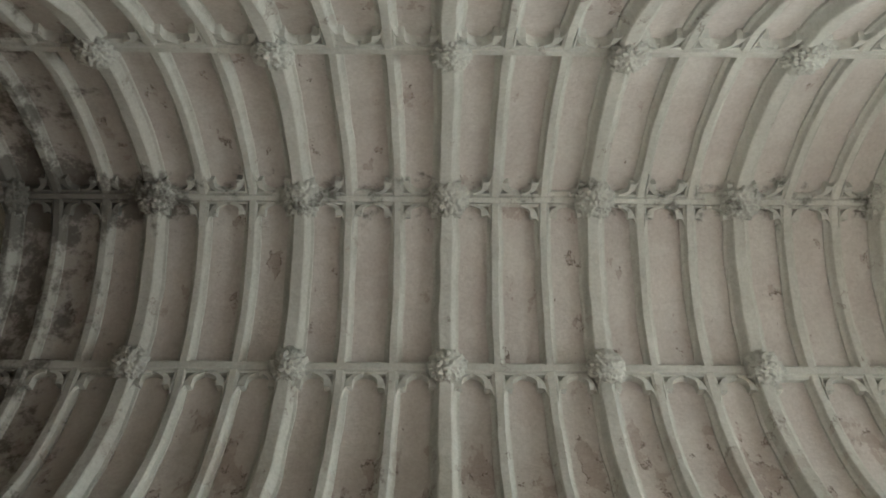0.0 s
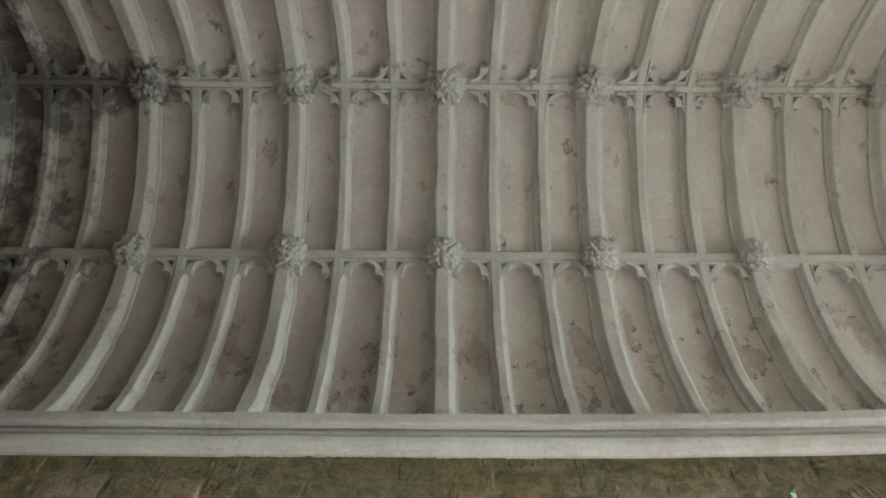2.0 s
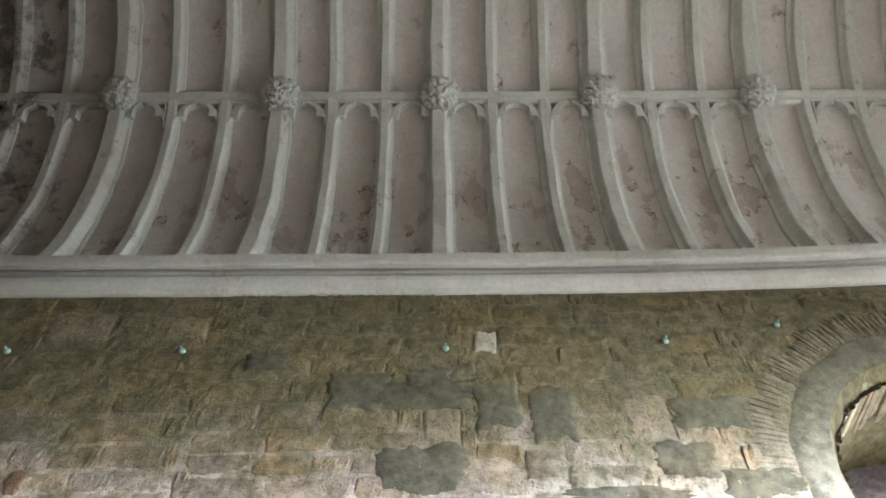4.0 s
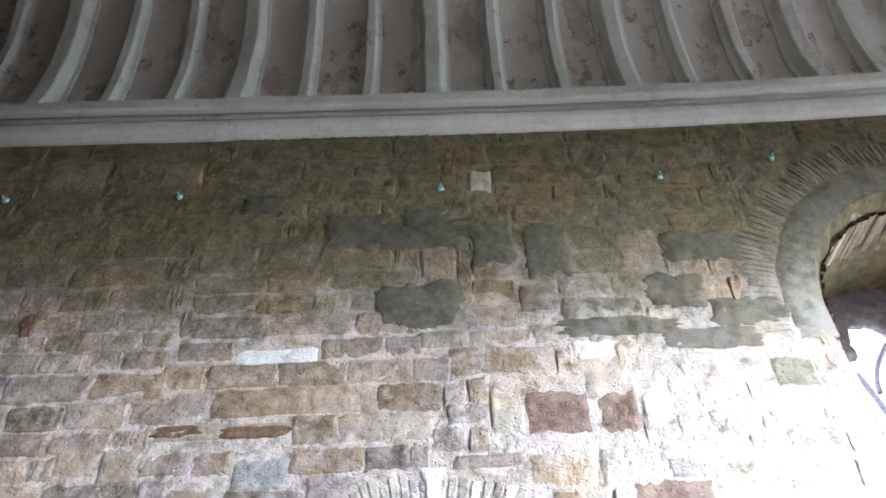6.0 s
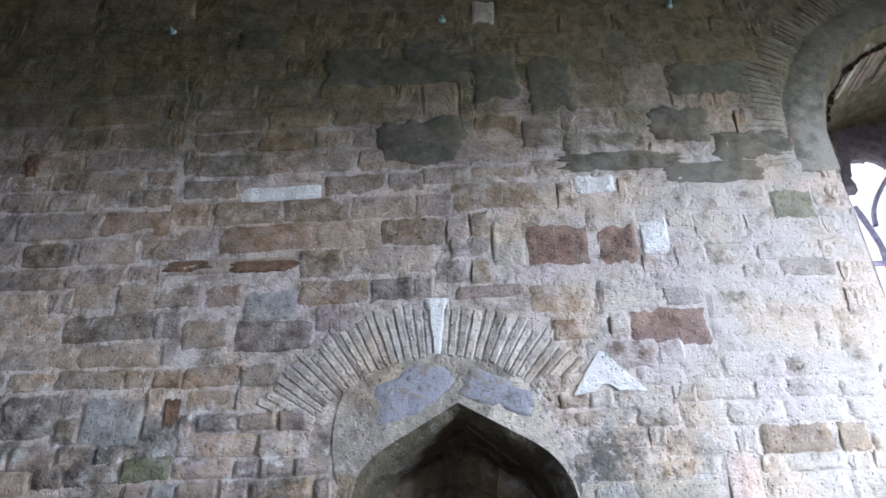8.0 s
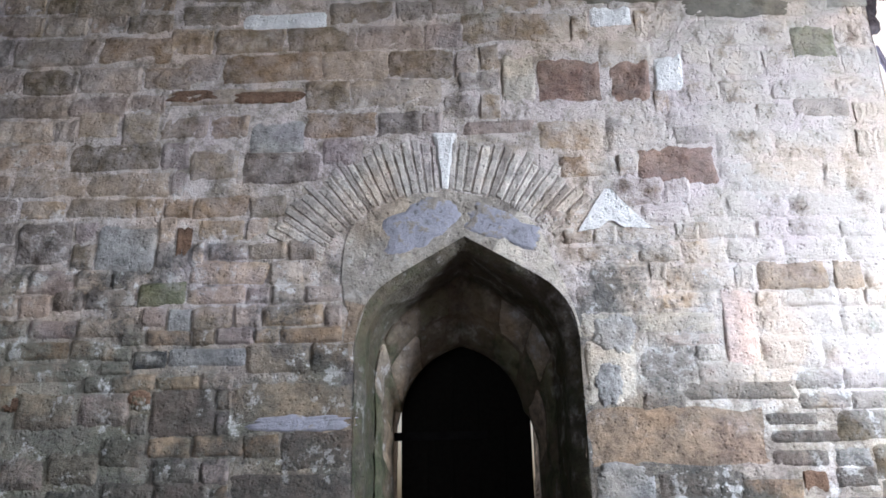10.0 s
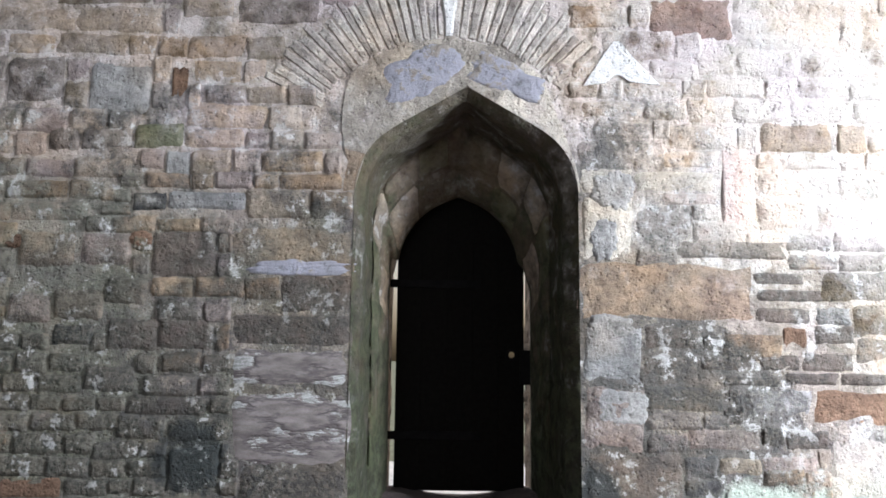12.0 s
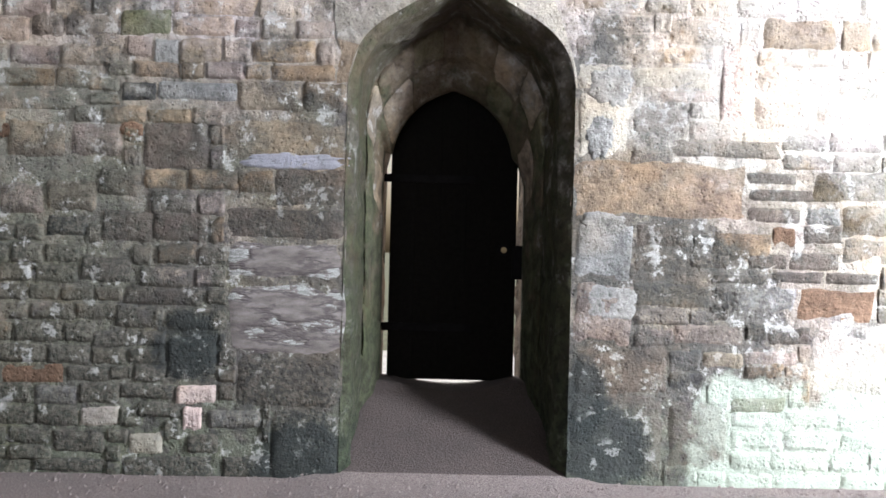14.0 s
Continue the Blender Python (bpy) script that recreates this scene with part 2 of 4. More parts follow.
PICK = {
    "W": plain_stone("white_limestone", (0.66, 0.64, 0.62), (0.74, 0.72, 0.70), 0.0, 0.3),
    "P": plain_stone("pale_limestone", (0.42, 0.38, 0.32), (0.52, 0.47, 0.40), 0.25, 0.75),
    "B": plain_stone("red_brown_sandstone", (0.20, 0.13, 0.10), (0.26, 0.175, 0.135), 0.1),
    "N": plain_stone("tan_sandstone", (0.24, 0.18, 0.13), (0.30, 0.235, 0.175), 0.2),
    "T": plain_stone("tan_rubble", (0.25, 0.20, 0.15), (0.31, 0.255, 0.19), 0.55),
    "D": plain_stone("dark_rubble", (0.10, 0.085, 0.075), (0.16, 0.13, 0.11), 0.6),
    "X": plain_stone("black_stained_stone", (0.035, 0.037, 0.04), (0.06, 0.06, 0.06), 0.5),
    "R": plain_stone("rust_stone", (0.13, 0.082, 0.056), (0.18, 0.115, 0.08), 0.0),
    "G": plain_stone("grey_limestone", (0.25, 0.25, 0.25), (0.33, 0.32, 0.31), 0.3),
    "E": plain_stone("mossy_green_stone", (0.13, 0.135, 0.085), (0.18, 0.18, 0.12), 0.3),
    "U": plain_stone("mauve_brown_rubble", (0.25, 0.20, 0.175), (0.32, 0.26, 0.235), 0.5),
    "K": plain_stone("pink_limestone", (0.55, 0.43, 0.40), (0.58, 0.47, 0.43), 0.1, 0.6),
}


def banded_mudstone():
    """Smooth mauve mudstone, worn through in pale rough islands with dark rims."""
    m, tree, geo, shader = begin("mauve_mudstone_worn")
    stretch = node(tree, "Mapping")
    stretch.inputs["Scale"].default_value = (1.0, 1.0, 3.4)
    plug(tree, geo.outputs["Position"], stretch, "Vector")
    pos = stretch.outputs["Vector"]
    isle = sums(tree, "ADD", noise_of(tree, pos, 3.0, 5, 0.58), 0.035)
    fine, grain = noise_of(tree, pos, 24.0, 5, 0.7), noise_of(tree, pos, 80.0, 4, 0.7)
    streak = noise_of(tree, pos, 7.0, 4, 0.6)
    colour = ramp(tree, streak, ((0.3, (0.10, 0.084, 0.076)), (0.5, (0.175, 0.148, 0.137)), (0.7, (0.25, 0.215, 0.205))))
    rim = sums(tree, "MULTIPLY", step(tree, isle, 0.50, 0.555), sums(tree, "SUBTRACT", 1.0, step(tree, isle, 0.57, 0.60)))
    colour = blend(tree, sums(tree, "MULTIPLY", rim, 0.75), colour, (0.075, 0.062, 0.06))
    core = step(tree, sums(tree, "ADD", isle, sums(tree, "MULTIPLY", fine, 0.05)), 0.64, 0.655)
    colour = blend(tree, core, colour, ramp(tree, fine, ((0.35, (0.20, 0.19, 0.175)), (0.65, (0.45, 0.44, 0.42)))))
    colour = blend(tree, 0.4, colour, ramp(tree, grain, ((0.3, (0.55, 0.55, 0.55)), (0.7, (1.4, 1.4, 1.4)))), "MULTIPLY")
    plug(tree, colour, shader, "Base Color")
    shader.inputs["Roughness"].default_value = 0.8
    h = sums(tree, "SUBTRACT", sums(tree, "MULTIPLY", grain, 0.2), sums(tree, "MULTIPLY", step(tree, isle, 0.54, 0.62), 0.6))
    bump(tree, sums(tree, "ADD", h, sums(tree, "MULTIPLY", sums(tree, "MULTIPLY", core, fine), 0.8)), shader, 0.7, 0.02)
    return m


PICK["M"] = banded_mudstone()
# Recess stone: moss low down, base tone lowered to put the shade into it.
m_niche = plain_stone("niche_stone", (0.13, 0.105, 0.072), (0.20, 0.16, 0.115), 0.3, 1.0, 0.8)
m_band = plain_stone("grey_tan_arch_stone", (0.27, 0.245, 0.215), (0.35, 0.315, 0.275), 0.3)
m_fan_old = stone_material("olive_arch_slab_stone", ((0.0, (0.19, 0.17, 0.13)), (0.5, (0.24, 0.215, 0.17)), (1.0, (0.29, 0.265, 0.215))), "object", 0.6)
m_band_grey = stone_material("olive_grey_plaster", ((0.0, (0.17, 0.165, 0.14)), (1.0, (0.17, 0.165, 0.14))), "object", 0.5, 0.5)
m_cement = stone_material("dark_grey_plaster", ((0.0, (0.078, 0.076, 0.055)), (1.0, (0.098, 0.093, 0.070))), "object", 0.15, 0.35)


def skim_plaster():
    m, tree, geo, shader = begin("lavender_grey_plaster")
    pos = geo.outputs["Position"]
    a, b, c = noise_of(tree, pos, 4.0, 5, 0.6), noise_of(tree, pos, 16.0, 5, 0.65), noise_of(tree, pos, 60.0, 3, 0.6)
    colour = ramp(tree, a, ((0.3, (0.22, 0.212, 0.232)), (0.55, (0.285, 0.275, 0.315)), (0.75, (0.37, 0.35, 0.365))))
    colour = blend(tree, step(tree, sums(tree, "ADD", sums(tree, "MULTIPLY", a, 0.7), sums(tree, "MULTIPLY", b, 0.5)), 0.64, 0.72), colour, (0.25, 0.215, 0.18))
    colour = blend(tree, step(tree, b, 0.42, 0.30), colour, (0.12, 0.115, 0.115))
    plug(tree, colour, shader, "Base Color")
    shader.inputs["Roughness"].default_value = 0.85
    bump(tree, sums(tree, "ADD", b, sums(tree, "MULTIPLY", c, 0.25)), shader, 0.8, 0.025)
    return m


m_plaster = skim_plaster()


def vault_material(name, base, dirt, stain):
    m, tree, geo, shader = begin(name)
    pos = geo.outputs["Position"]
    broad = noise_of(tree, pos, 1.1, 6, 0.62)
    mid = noise_of(tree, pos, 3.4, 6, 0.68)
    fine = noise_of(tree, pos, 22.0, 5, 0.7)
    colour = blend(tree, step(tree, broad, 0.35, 0.68), base, dirt)
    colour = blend(tree, 0.5, colour, ramp(tree, fine, ((0.3, (0.72, 0.70, 0.68)), (0.7, (1.15, 1.15, 1.15)))), "MULTIPLY")
    xyz = tree.nodes.new("ShaderNodeSeparateXYZ")
    tree.links.new(pos, xyz.inputs[0])
    # scaling limewash: brown patches with dark curling edges, most of them on the lowest tier
    low_tier = step(tree, xyz.outputs["Z"], 10.0, 9.0)
    long_way = node(tree, "Mapping")
    long_way.inputs["Scale"].default_value = (1.5, 1.0, 0.8)
    plug(tree, pos, long_way, "Vector")
    peel = sums(tree, "ADD", noise_of(tree, long_way.outputs["Vector"], 1.9, 6, 0.66), sums(tree, "MULTIPLY", low_tier, 0.085))
    peel = sums(tree, "ADD", peel, sums(tree, "MULTIPLY", sums(tree, "SUBTRACT", fine, 0.5), 0.12))
    peeled = step(tree, peel, 0.615, 0.655)
    colour = blend(tree, sums(tree, "MULTIPLY", peeled, stain * 0.55), colour, (0.30, 0.215, 0.185))
    rim = sums(tree, "MULTIPLY", step(tree, peel, 0.630, 0.645), step(tree, peel, 0.672, 0.652))
    rim = sums(tree, "MULTIPLY", rim, step(tree, mid, 0.50, 0.58))
    colour = blend(tree, sums(tree, "MULTIPLY", rim, stain), colour, (0.10, 0.07, 0.055))
    pale = step(tree, noise_of(tree, pos, 6.0, 5, 0.7), 0.50, 0.66)
    colour = blend(tree, sums(tree, "MULTIPLY", pale, 0.22), colour, (0.70, 0.68, 0.65))
    # damp growth where water comes in at the west end and at the crown
    wet = sums(tree, "ADD", sums(tree, "MULTIPLY", step(tree, xyz.outputs["X"], -2.6, -6.2), 0.34), mid)
    crown = step(tree, sums(tree, "ABSOLUTE", sums(tree, "SUBTRACT", xyz.outputs["Y"], RIDGE_Y)), 0.75, 0.05)
    wet = sums(tree, "ADD", wet, sums(tree, "MULTIPLY", crown, 0.205))
    wet = sums(tree, "ADD", wet, sums(tree, "MULTIPLY", fine, 0.18))
    # broad darker brown towards the west end
    west_tone = sums(tree, "MULTIPLY", step(tree, sums(tree, "ADD", xyz.outputs["X"], broad), -2.0, -4.6), 0.45)
    colour = blend(tree, west_tone, colour, (0.24, 0.21, 0.18))
    colour = blend(tree, sums(tree, "MULTIPLY", step(tree, wet, 0.80, 0.98), 0.75), colour, (0.075, 0.065, 0.055))
    plug(tree, colour, shader, "Base Color")
    shader.inputs["Roughness"].default_value = 0.88
    shader.inputs["Specular IOR Level"].default_value = 0.25
    bump(tree, sums(tree, "ADD", sums(tree, "MULTIPLY", mid, 1.2), sums(tree, "MULTIPLY", fine, 0.6)), shader, 0.5, 0.03)
    return m


m_panel = vault_material("pink_limewash", (0.54, 0.50, 0.475), (0.62, 0.595, 0.565), 0.85)
m_rib = vault_material("white_limewash", (0.58, 0.585, 0.545), (0.51, 0.51, 0.47), 0.5)
m_cornice = vault_material("cornice_limewash", (0.58, 0.57, 0.535), (0.50, 0.49, 0.455), 0.25)


def floor_material(name, stops):
    m, tree, geo, shader = begin(name)
    pos = geo.outputs["Position"]
    fine, mid = noise_of(tree, pos, 90.0, 5, 0.75), noise_of(tree, pos, 3.0, 5, 0.6)
    grit = node(tree, "TexVoronoi", Scale=75.0)
    plug(tree, pos, grit, "Vector")
    colour = ramp(tree, fine, stops)
    colour = blend(tree, 0.4, colour, ramp(tree, mid, ((0.3, (0.7, 0.7, 0.72)), (0.7, (1.2, 1.15, 1.12)))), "MULTIPLY")
    plug(tree, colour, shader, "Base Color")
    shader.inputs["Roughness"].default_value = 0.95
    bump(tree, sums(tree, "ADD", fine, sums(tree, "MULTIPLY", grit.outputs["Distance"], 0.7)), shader, 0.8, 0.012)
    return m


m_floor = floor_material("earth_gravel", ((0.3, (0.13, 0.098, 0.090)), (0.5, (0.24, 0.19, 0.178)), (0.72, (0.44, 0.37, 0.345))))
# Same earth at under half brightness: the recess's shade put into its colour.
m_shaded_floor = floor_material("shaded_trodden_earth", ((0.3, (0.050, 0.038, 0.034)), (0.55, (0.095, 0.072, 0.066)), (0.75, (0.17, 0.135, 0.125))))


def simple(name, colour, rough=0.6, metal=0.0, grain=20.0):
    m, tree, geo, shader = begin(name)
    n = noise_of(tree, geo.outputs["Position"], grain, 4, 0.65)
    c = ramp(tree, n, ((0.3, tuple(v * 0.6 for v in colour)), (0.7, tuple(min(1.0, v * 1.3) for v in colour))))
    plug(tree, c, shader, "Base Color")
    shader.inputs["Roughness"].default_value, shader.inputs["Metallic"].default_value = rough, metal
    bump(tree, n, shader, 0.4, 0.006)
    return m


# Oak and iron set near black: the recess's shade goes into their base colour.
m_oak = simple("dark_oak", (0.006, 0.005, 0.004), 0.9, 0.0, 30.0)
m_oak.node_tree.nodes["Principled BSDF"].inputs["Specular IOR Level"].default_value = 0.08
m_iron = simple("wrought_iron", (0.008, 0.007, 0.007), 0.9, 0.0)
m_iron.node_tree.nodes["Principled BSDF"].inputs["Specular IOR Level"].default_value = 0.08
m_anchor = simple("verdigris_metal", (0.32, 0.45, 0.40), 0.6, 0.3)
# Lavender cast in the colour copies lens fringing against the bright sky.
m_bar = simple("grey_window_stone", (0.34, 0.31, 0.40), 0.8)
m_grass = simple("rough_grass", (0.17, 0.17, 0.10), 0.95, 0.0, 3.0)

# ---------------------------------------------------------------- mesh helpers


def mesh_object(name, bm, material, parent=None, label=""):
    bmesh.ops.recalc_face_normals(bm, faces=bm.faces)
    data = bpy.data.meshes.new(name)
    bm.to_mesh(data)
    bm.free()
    for mat in (material if isinstance(material, (list, tuple)) else (material,)):
        data.materials.append(mat)
    ob = new(name, data)
    ob.parent = parent
    return tagged(ob, label)


part = mesh_object


def raw_object(name, verts, faces, material, parent=None, smooth=False):
    data = bpy.data.meshes.new(name)
    data.from_pydata([tuple(v) for v in verts], [], [tuple(f) for f in faces])
    data.materials.append(material)
    if smooth:
        data.shade_smooth()
    ob = new(name, data)
    ob.parent = parent
    return ob


def add_box(bm, x0, x1, y0, y1, z0, z1, bevel=0.0):
    made = bmesh.ops.create_cube(bm, size=1.0, matrix=Matrix.LocRotScale(((x0 + x1) / 2, (y0 + y1) / 2, (z0 + z1) / 2), None, (x1 - x0, y1 - y0, z1 - z0)))
    if bevel:
        edges = {e for v in made["verts"] for e in v.link_edges}
        bmesh.ops.bevel(bm, geom=list(edges), offset=bevel, segments=1, affect="EDGES")


def add_strip(bm, rows, closed=False):
    """Quads between rows of points."""
    vs = [[bm.verts.new(p) for p in row] for row in rows]
    for a, b in zip(vs, vs[1:]):
        n = len(a)
        for i in range(n if closed else n - 1):
            bm.faces.new((a[i], a[(i + 1) % n], b[(i + 1) % n], b[i]))
    return vs


def rugged(rows, amount, scale, seed):
    out = [list(rows[0])]
    for r in rows[1:]:
        out.append([tuple(Vector(p) + amount * noise.noise_vector(Vector(p) * scale + Vector((seed, 0, 0)))) for p in r])
    return out


def matched(points, n):
    seg = [0.0]
    for p, q in zip(points, points[1:]):
        seg.append(seg[-1] + math.hypot(q[0] - p[0], q[1] - p[1]))
    at = np.linspace(0, seg[-1], n)
    return list(zip(np.interp(at, seg, [p[0] for p in points]), np.interp(at, seg, [p[1] for p in points])))


# ---------------------------------------------------------------- openings of the far wall
def arch_rise(u, lean, haunch=3.0):
    """Height of an arch, 0 to 1, at u = 0 (apex) to 1 (spring): a tight haunch, then a nearly straight rise; a lean above 1 is a half circle."""
    u = min(1.0, abs(u))
    if lean > 1:
        return math.sqrt(1 - u * u)
    return lean * (1 - u ** haunch) ** 0.62 + (1 - lean) * (1 - u)


def arch_points(half, spring, apex, power=1.25, lean=0.55, n=14, haunch=3.0):
    """Half of an arch, from the spring at x = half up to the apex at x = 0."""
    pts = []
    for i in range(n + 1):
        x = half * (1 - (i / n) ** power) if lean <= 1 else half * math.cos(math.pi / 2 * i / n)
        pts.append((x, spring + (apex - spring) * arch_rise(x / half, lean, haunch)))
    return pts


def arch_top(x, o):
    return o["spring"] + (o["apex"] - o["spring"]) * arch_rise(x / o["half"], o["lean"], o.get("haunch", 3.0))


NICHE = dict(cx=0.022, half=0.68, spring=2.36, apex=3.02, lean=0.40, haunch=9.0)
DOORWAY = dict(cx=0.0, half=0.44, spring=2.06, apex=2.55, lean=0.68)
WINDOW = dict(cx=4.15, half=1.28, spring=4.95, apex=6.21, lean=2)
WINDOW_SILL = 2.5
NICHE_DEPTH = 1.0
FRONT_DEPTH = 0.62
RAMP = 0.36


def outline(o, z0):
    """The opening's outline in x and z, from the lower left round to the lower right."""
    half = arch_points(o["half"], o["spring"], o["apex"], lean=o["lean"], n=24, haunch=o.get("haunch", 3.0))
    left = [(o["cx"] - x, z) for x, z in half]
    right = [(o["cx"] + x, z) for x, z in reversed(half)][1:]
    return [(o["cx"] - o["half"], z0)] + left + right + [(o["cx"] + o["half"], z0)]


def wall_sheet(bm, y, x0, x1, z0, z1, openings, dx=0.06):
    """A wall's face as columns, leaving the openings (opening, sill) free."""
    xs = set()
    n = int((x1 - x0) / 0.25)
    xs.update(x0 + (x1 - x0) * i / n for i in range(n + 1))
    for o, sill in openings:
        m = int(2 * o["half"] / dx)
        xs.update(o["cx"] + o["half"] * (2 * i / m - 1) for i in range(m + 1))
    xs = sorted(xs)
    for a, b in zip(xs, xs[1:]):
        if b - a < 1e-5:
            continue
        mid, cut = (a + b) / 2, None
        for o, sill in openings:
            if abs(mid - o["cx"]) < o["half"]:
                cut = (sill, arch_top(a - o["cx"], o), arch_top(b - o["cx"], o))
        spans = [((z0, z0), (z1, z1))] if cut is None else [((cut[1], cut[2]), (z1, z1))] + ([((z0, z0), (cut[0], cut[0]))] if cut[0] > z0 else [])
        for (la, lb), (ha, hb) in spans:
            bm.faces.new([bm.verts.new(p) for p in ((a, y, la), (b, y, lb), (b, y, hb), (a, y, ha))])


CORNICE_Z = 7.11
bm = bmesh.new()
wall_sheet(bm, WALL_Y, WEST_X - 0.4, EAST_X + 0.4, -0.3, 7.5, [(NICHE, -0.3), (WINDOW, WINDOW_SILL)])
OUTER_Y = WALL_Y + 1.45
DOOR_OUT = dict(cx=0.0175, half=0.5175, spring=2.0, apex=2.62, lean=0.62)
WIN_IN = dict(cx=4.15, half=1.12, spring=4.95, apex=6.07, lean=2)
wall_sheet(bm, OUTER_Y, WEST_X - 0.4, EAST_X + 0.4, -0.3, 8.6, [(DOOR_OUT, -0.3), (WIN_IN, 2.7)])
# window reveal, splayed
a, b = outline(WINDOW, WINDOW_SILL), outline(WIN_IN, 2.7)
bmesh.ops.remove_doubles(bm, verts=bm.verts, dist=0.0005)
wall_north = mesh_object("wall_north", bm, m_mortar)
tagged(wall_north, "coursed rubble stone wall with stained lime mortar", "wall", kind="structure")

a, b = matched(a, 220), matched(b, 220)
STEP = dict(cx=4.15, half=1.20, spring=4.95, apex=6.13, lean=2)
c = matched(outline(STEP, 2.58), 220)
bm = bmesh.new()
rows = [[(x, WALL_Y - 0.004, z) for x, z in a]]
for q in (0.3, 0.6, 1.0):
    rows.append([(p[0] * (1 - q) + w[0] * q, WALL_Y + 0.13 * q, p[1] * (1 - q) + w[1] * q) for p, w in zip(a, c)])
rows += [[(4.15 + (x - 4.15) * 1.03, WALL_Y + y, z + 0.03) for x, z in c] for y in (0.135, 0.17)]
rows += [[(x, WALL_Y + y, z) for x, z in b] for y in (0.80, 1.15, 1.45)]
add_strip(bm, rugged(rows, 0.03, 4.5, 7.0))
window_reveal = part("window_reveal", bm, m_rubble, wall_north, "stepped mottled stone window reveal")
window_reveal.data.shade_smooth()
# slabs of the window's soffit, running through the wall
rw = random.Random(31)
ang = 0.0
while ang < math.pi:
    w = rw.uniform(0.045, 0.085)
    r, lip = 1.15 + rw.uniform(-0.012, 0.012), rw.uniform(0.0, 0.025)
    bm = bmesh.new()
    rows = []
    for y in (0.17 - lip, 0.19 - lip, 0.45, 0.8, 1.14):
        wob = 0.006 * noise.noise(Vector((ang * 9, y * 6, 1)))
        rows.append([(4.15 + rr * math.cos(t), WALL_Y + y, 4.95 + rr * math.sin(t)) for t, rr in ((ang + 0.003, r + 0.05), (ang + 0.006, r + wob), (ang + w / 2, r - 0.006 + wob), (ang + w - 0.006, r + wob), (ang + w - 0.003, r + 0.05))])
    add_strip(bm, rows)
    part("soffit_slab", bm, PICK[rw.choice("PTTNU")], wall_north)
    ang += w

# ---------------------------------------------------------------- doorway niche: reveals, soffit, stone about the door
niche = tagged(new("door_recess"), "deep pointed stone doorway recess with mossy jambs", "doorway", kind="structure")


front = outline(NICHE, -0.2)
CHAMFER = dict(cx=0.008, half=0.615, spring=2.34, apex=2.965, lean=0.40, haunch=9.0)
mid_ring = outline(CHAMFER, -0.2)
inner = dict(cx=0.01, half=0.605, spring=2.33, apex=2.975, lean=0.38, haunch=7.0)
back = outline(inner, -0.2)


N_RING = 180
fr, ch, bk = matched(front, N_RING), matched(mid_ring, N_RING), matched(back, N_RING)
rows = [[(x, WALL_Y - 0.004, z) for x, z in fr]]
for i in range(1, 4):
    a = i / 3
    rows.append([(p[0] * (1 - a) + q[0] * a, WALL_Y + 0.085 * a, p[1] * (1 - a) + q[1] * a) for p, q in zip(fr, ch)])
for i in range(1, 13):
    a = i / 12
    row = []
    for w, (p, q) in enumerate(zip(ch, bk)):
        groove = 1.02 if w % 13 == 0 or i == 7 and p[1] > 2.3 else 1.0
        row.append(((p[0] * (1 - a) + q[0] * a) * groove, WALL_Y + 0.085 + (FRONT_DEPTH - 0.085) * a, p[1] * (1 - a) + q[1] * a + (0.012 if groove > 1 and p[1] > 2.4 else 0.0)))
    rows.append(row)
bm = bmesh.new()
add_strip(bm, rugged(rows, 0.028, 5.0, 4.0) + [[(x, WALL_Y + FRONT_DEPTH + 0.02, z) for x, z in bk]])
# Mossy jamb stone; its base tone is lowered to stand in for recess shade.
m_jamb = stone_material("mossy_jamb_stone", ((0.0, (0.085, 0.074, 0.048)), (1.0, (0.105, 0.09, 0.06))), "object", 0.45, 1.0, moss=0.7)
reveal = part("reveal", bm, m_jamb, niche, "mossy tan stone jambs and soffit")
reveal.data.shade_smooth()

door_ring = outline(DOORWAY, 2.06)
door_ring = [(-0.49, -0.2), (-0.495, 1.0), (-0.505, 2.0), (-0.49, 2.09)] + door_ring[1:-1] + [(0.48, 2.02), (0.53, 1.86), (0.535, 1.0), (0.54, -0.2)]
door_ring = matched(door_ring, N_RING)
BACK_Y = WALL_Y + NICHE_DEPTH


def back_point(w, a, lift=0.0):
    """A point of the rough splay between the recess's front order (a = 0) and the door's opening (a = 1)."""
    p, q = bk[w], door_ring[w]
    v = Vector((p[0] * (1 - a) + q[0] * a, WALL_Y + FRONT_DEPTH + (NICHE_DEPTH - FRONT_DEPTH) * a ** 1.35 - lift, p[1] * (1 - a) + q[1] * a))
    return v + 0.020 * noise.noise_vector(v * 6.0 + Vector((9, 0, 0))) * min(1.0, 8 * a)


rows = [[back_point(w, i / 7, -0.018) for w in range(N_RING)] for i in range(8)]
rows.append([(x, BACK_Y + 0.10, z) for x, z in door_ring])
bm = bmesh.new()
add_strip(bm, rows)
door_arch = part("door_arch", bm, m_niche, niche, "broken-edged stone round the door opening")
door_arch.data.shade_smooth()
# outer reveal, wider than the opening, out to the daylight
wide = matched(outline(DOOR_OUT, -0.2), N_RING)
bm = bmesh.new()
add_strip(bm, rugged([[(x, y, z) for x, z in wide] for y in (WALL_Y + NICHE_DEPTH + 0.10, WALL_Y + NICHE_DEPTH + 0.2, WALL_Y + NICHE_DEPTH + 0.32, OUTER_Y)], 0.026, 9.0, 2.0))
add_strip(bm, [[(x, WALL_Y + NICHE_DEPTH + 0.10, z) for x, z in door_ring], [(x, WALL_Y + NICHE_DEPTH + 0.105, z) for x, z in wide]])
part("outer_reveal", bm, PICK["N"], niche)

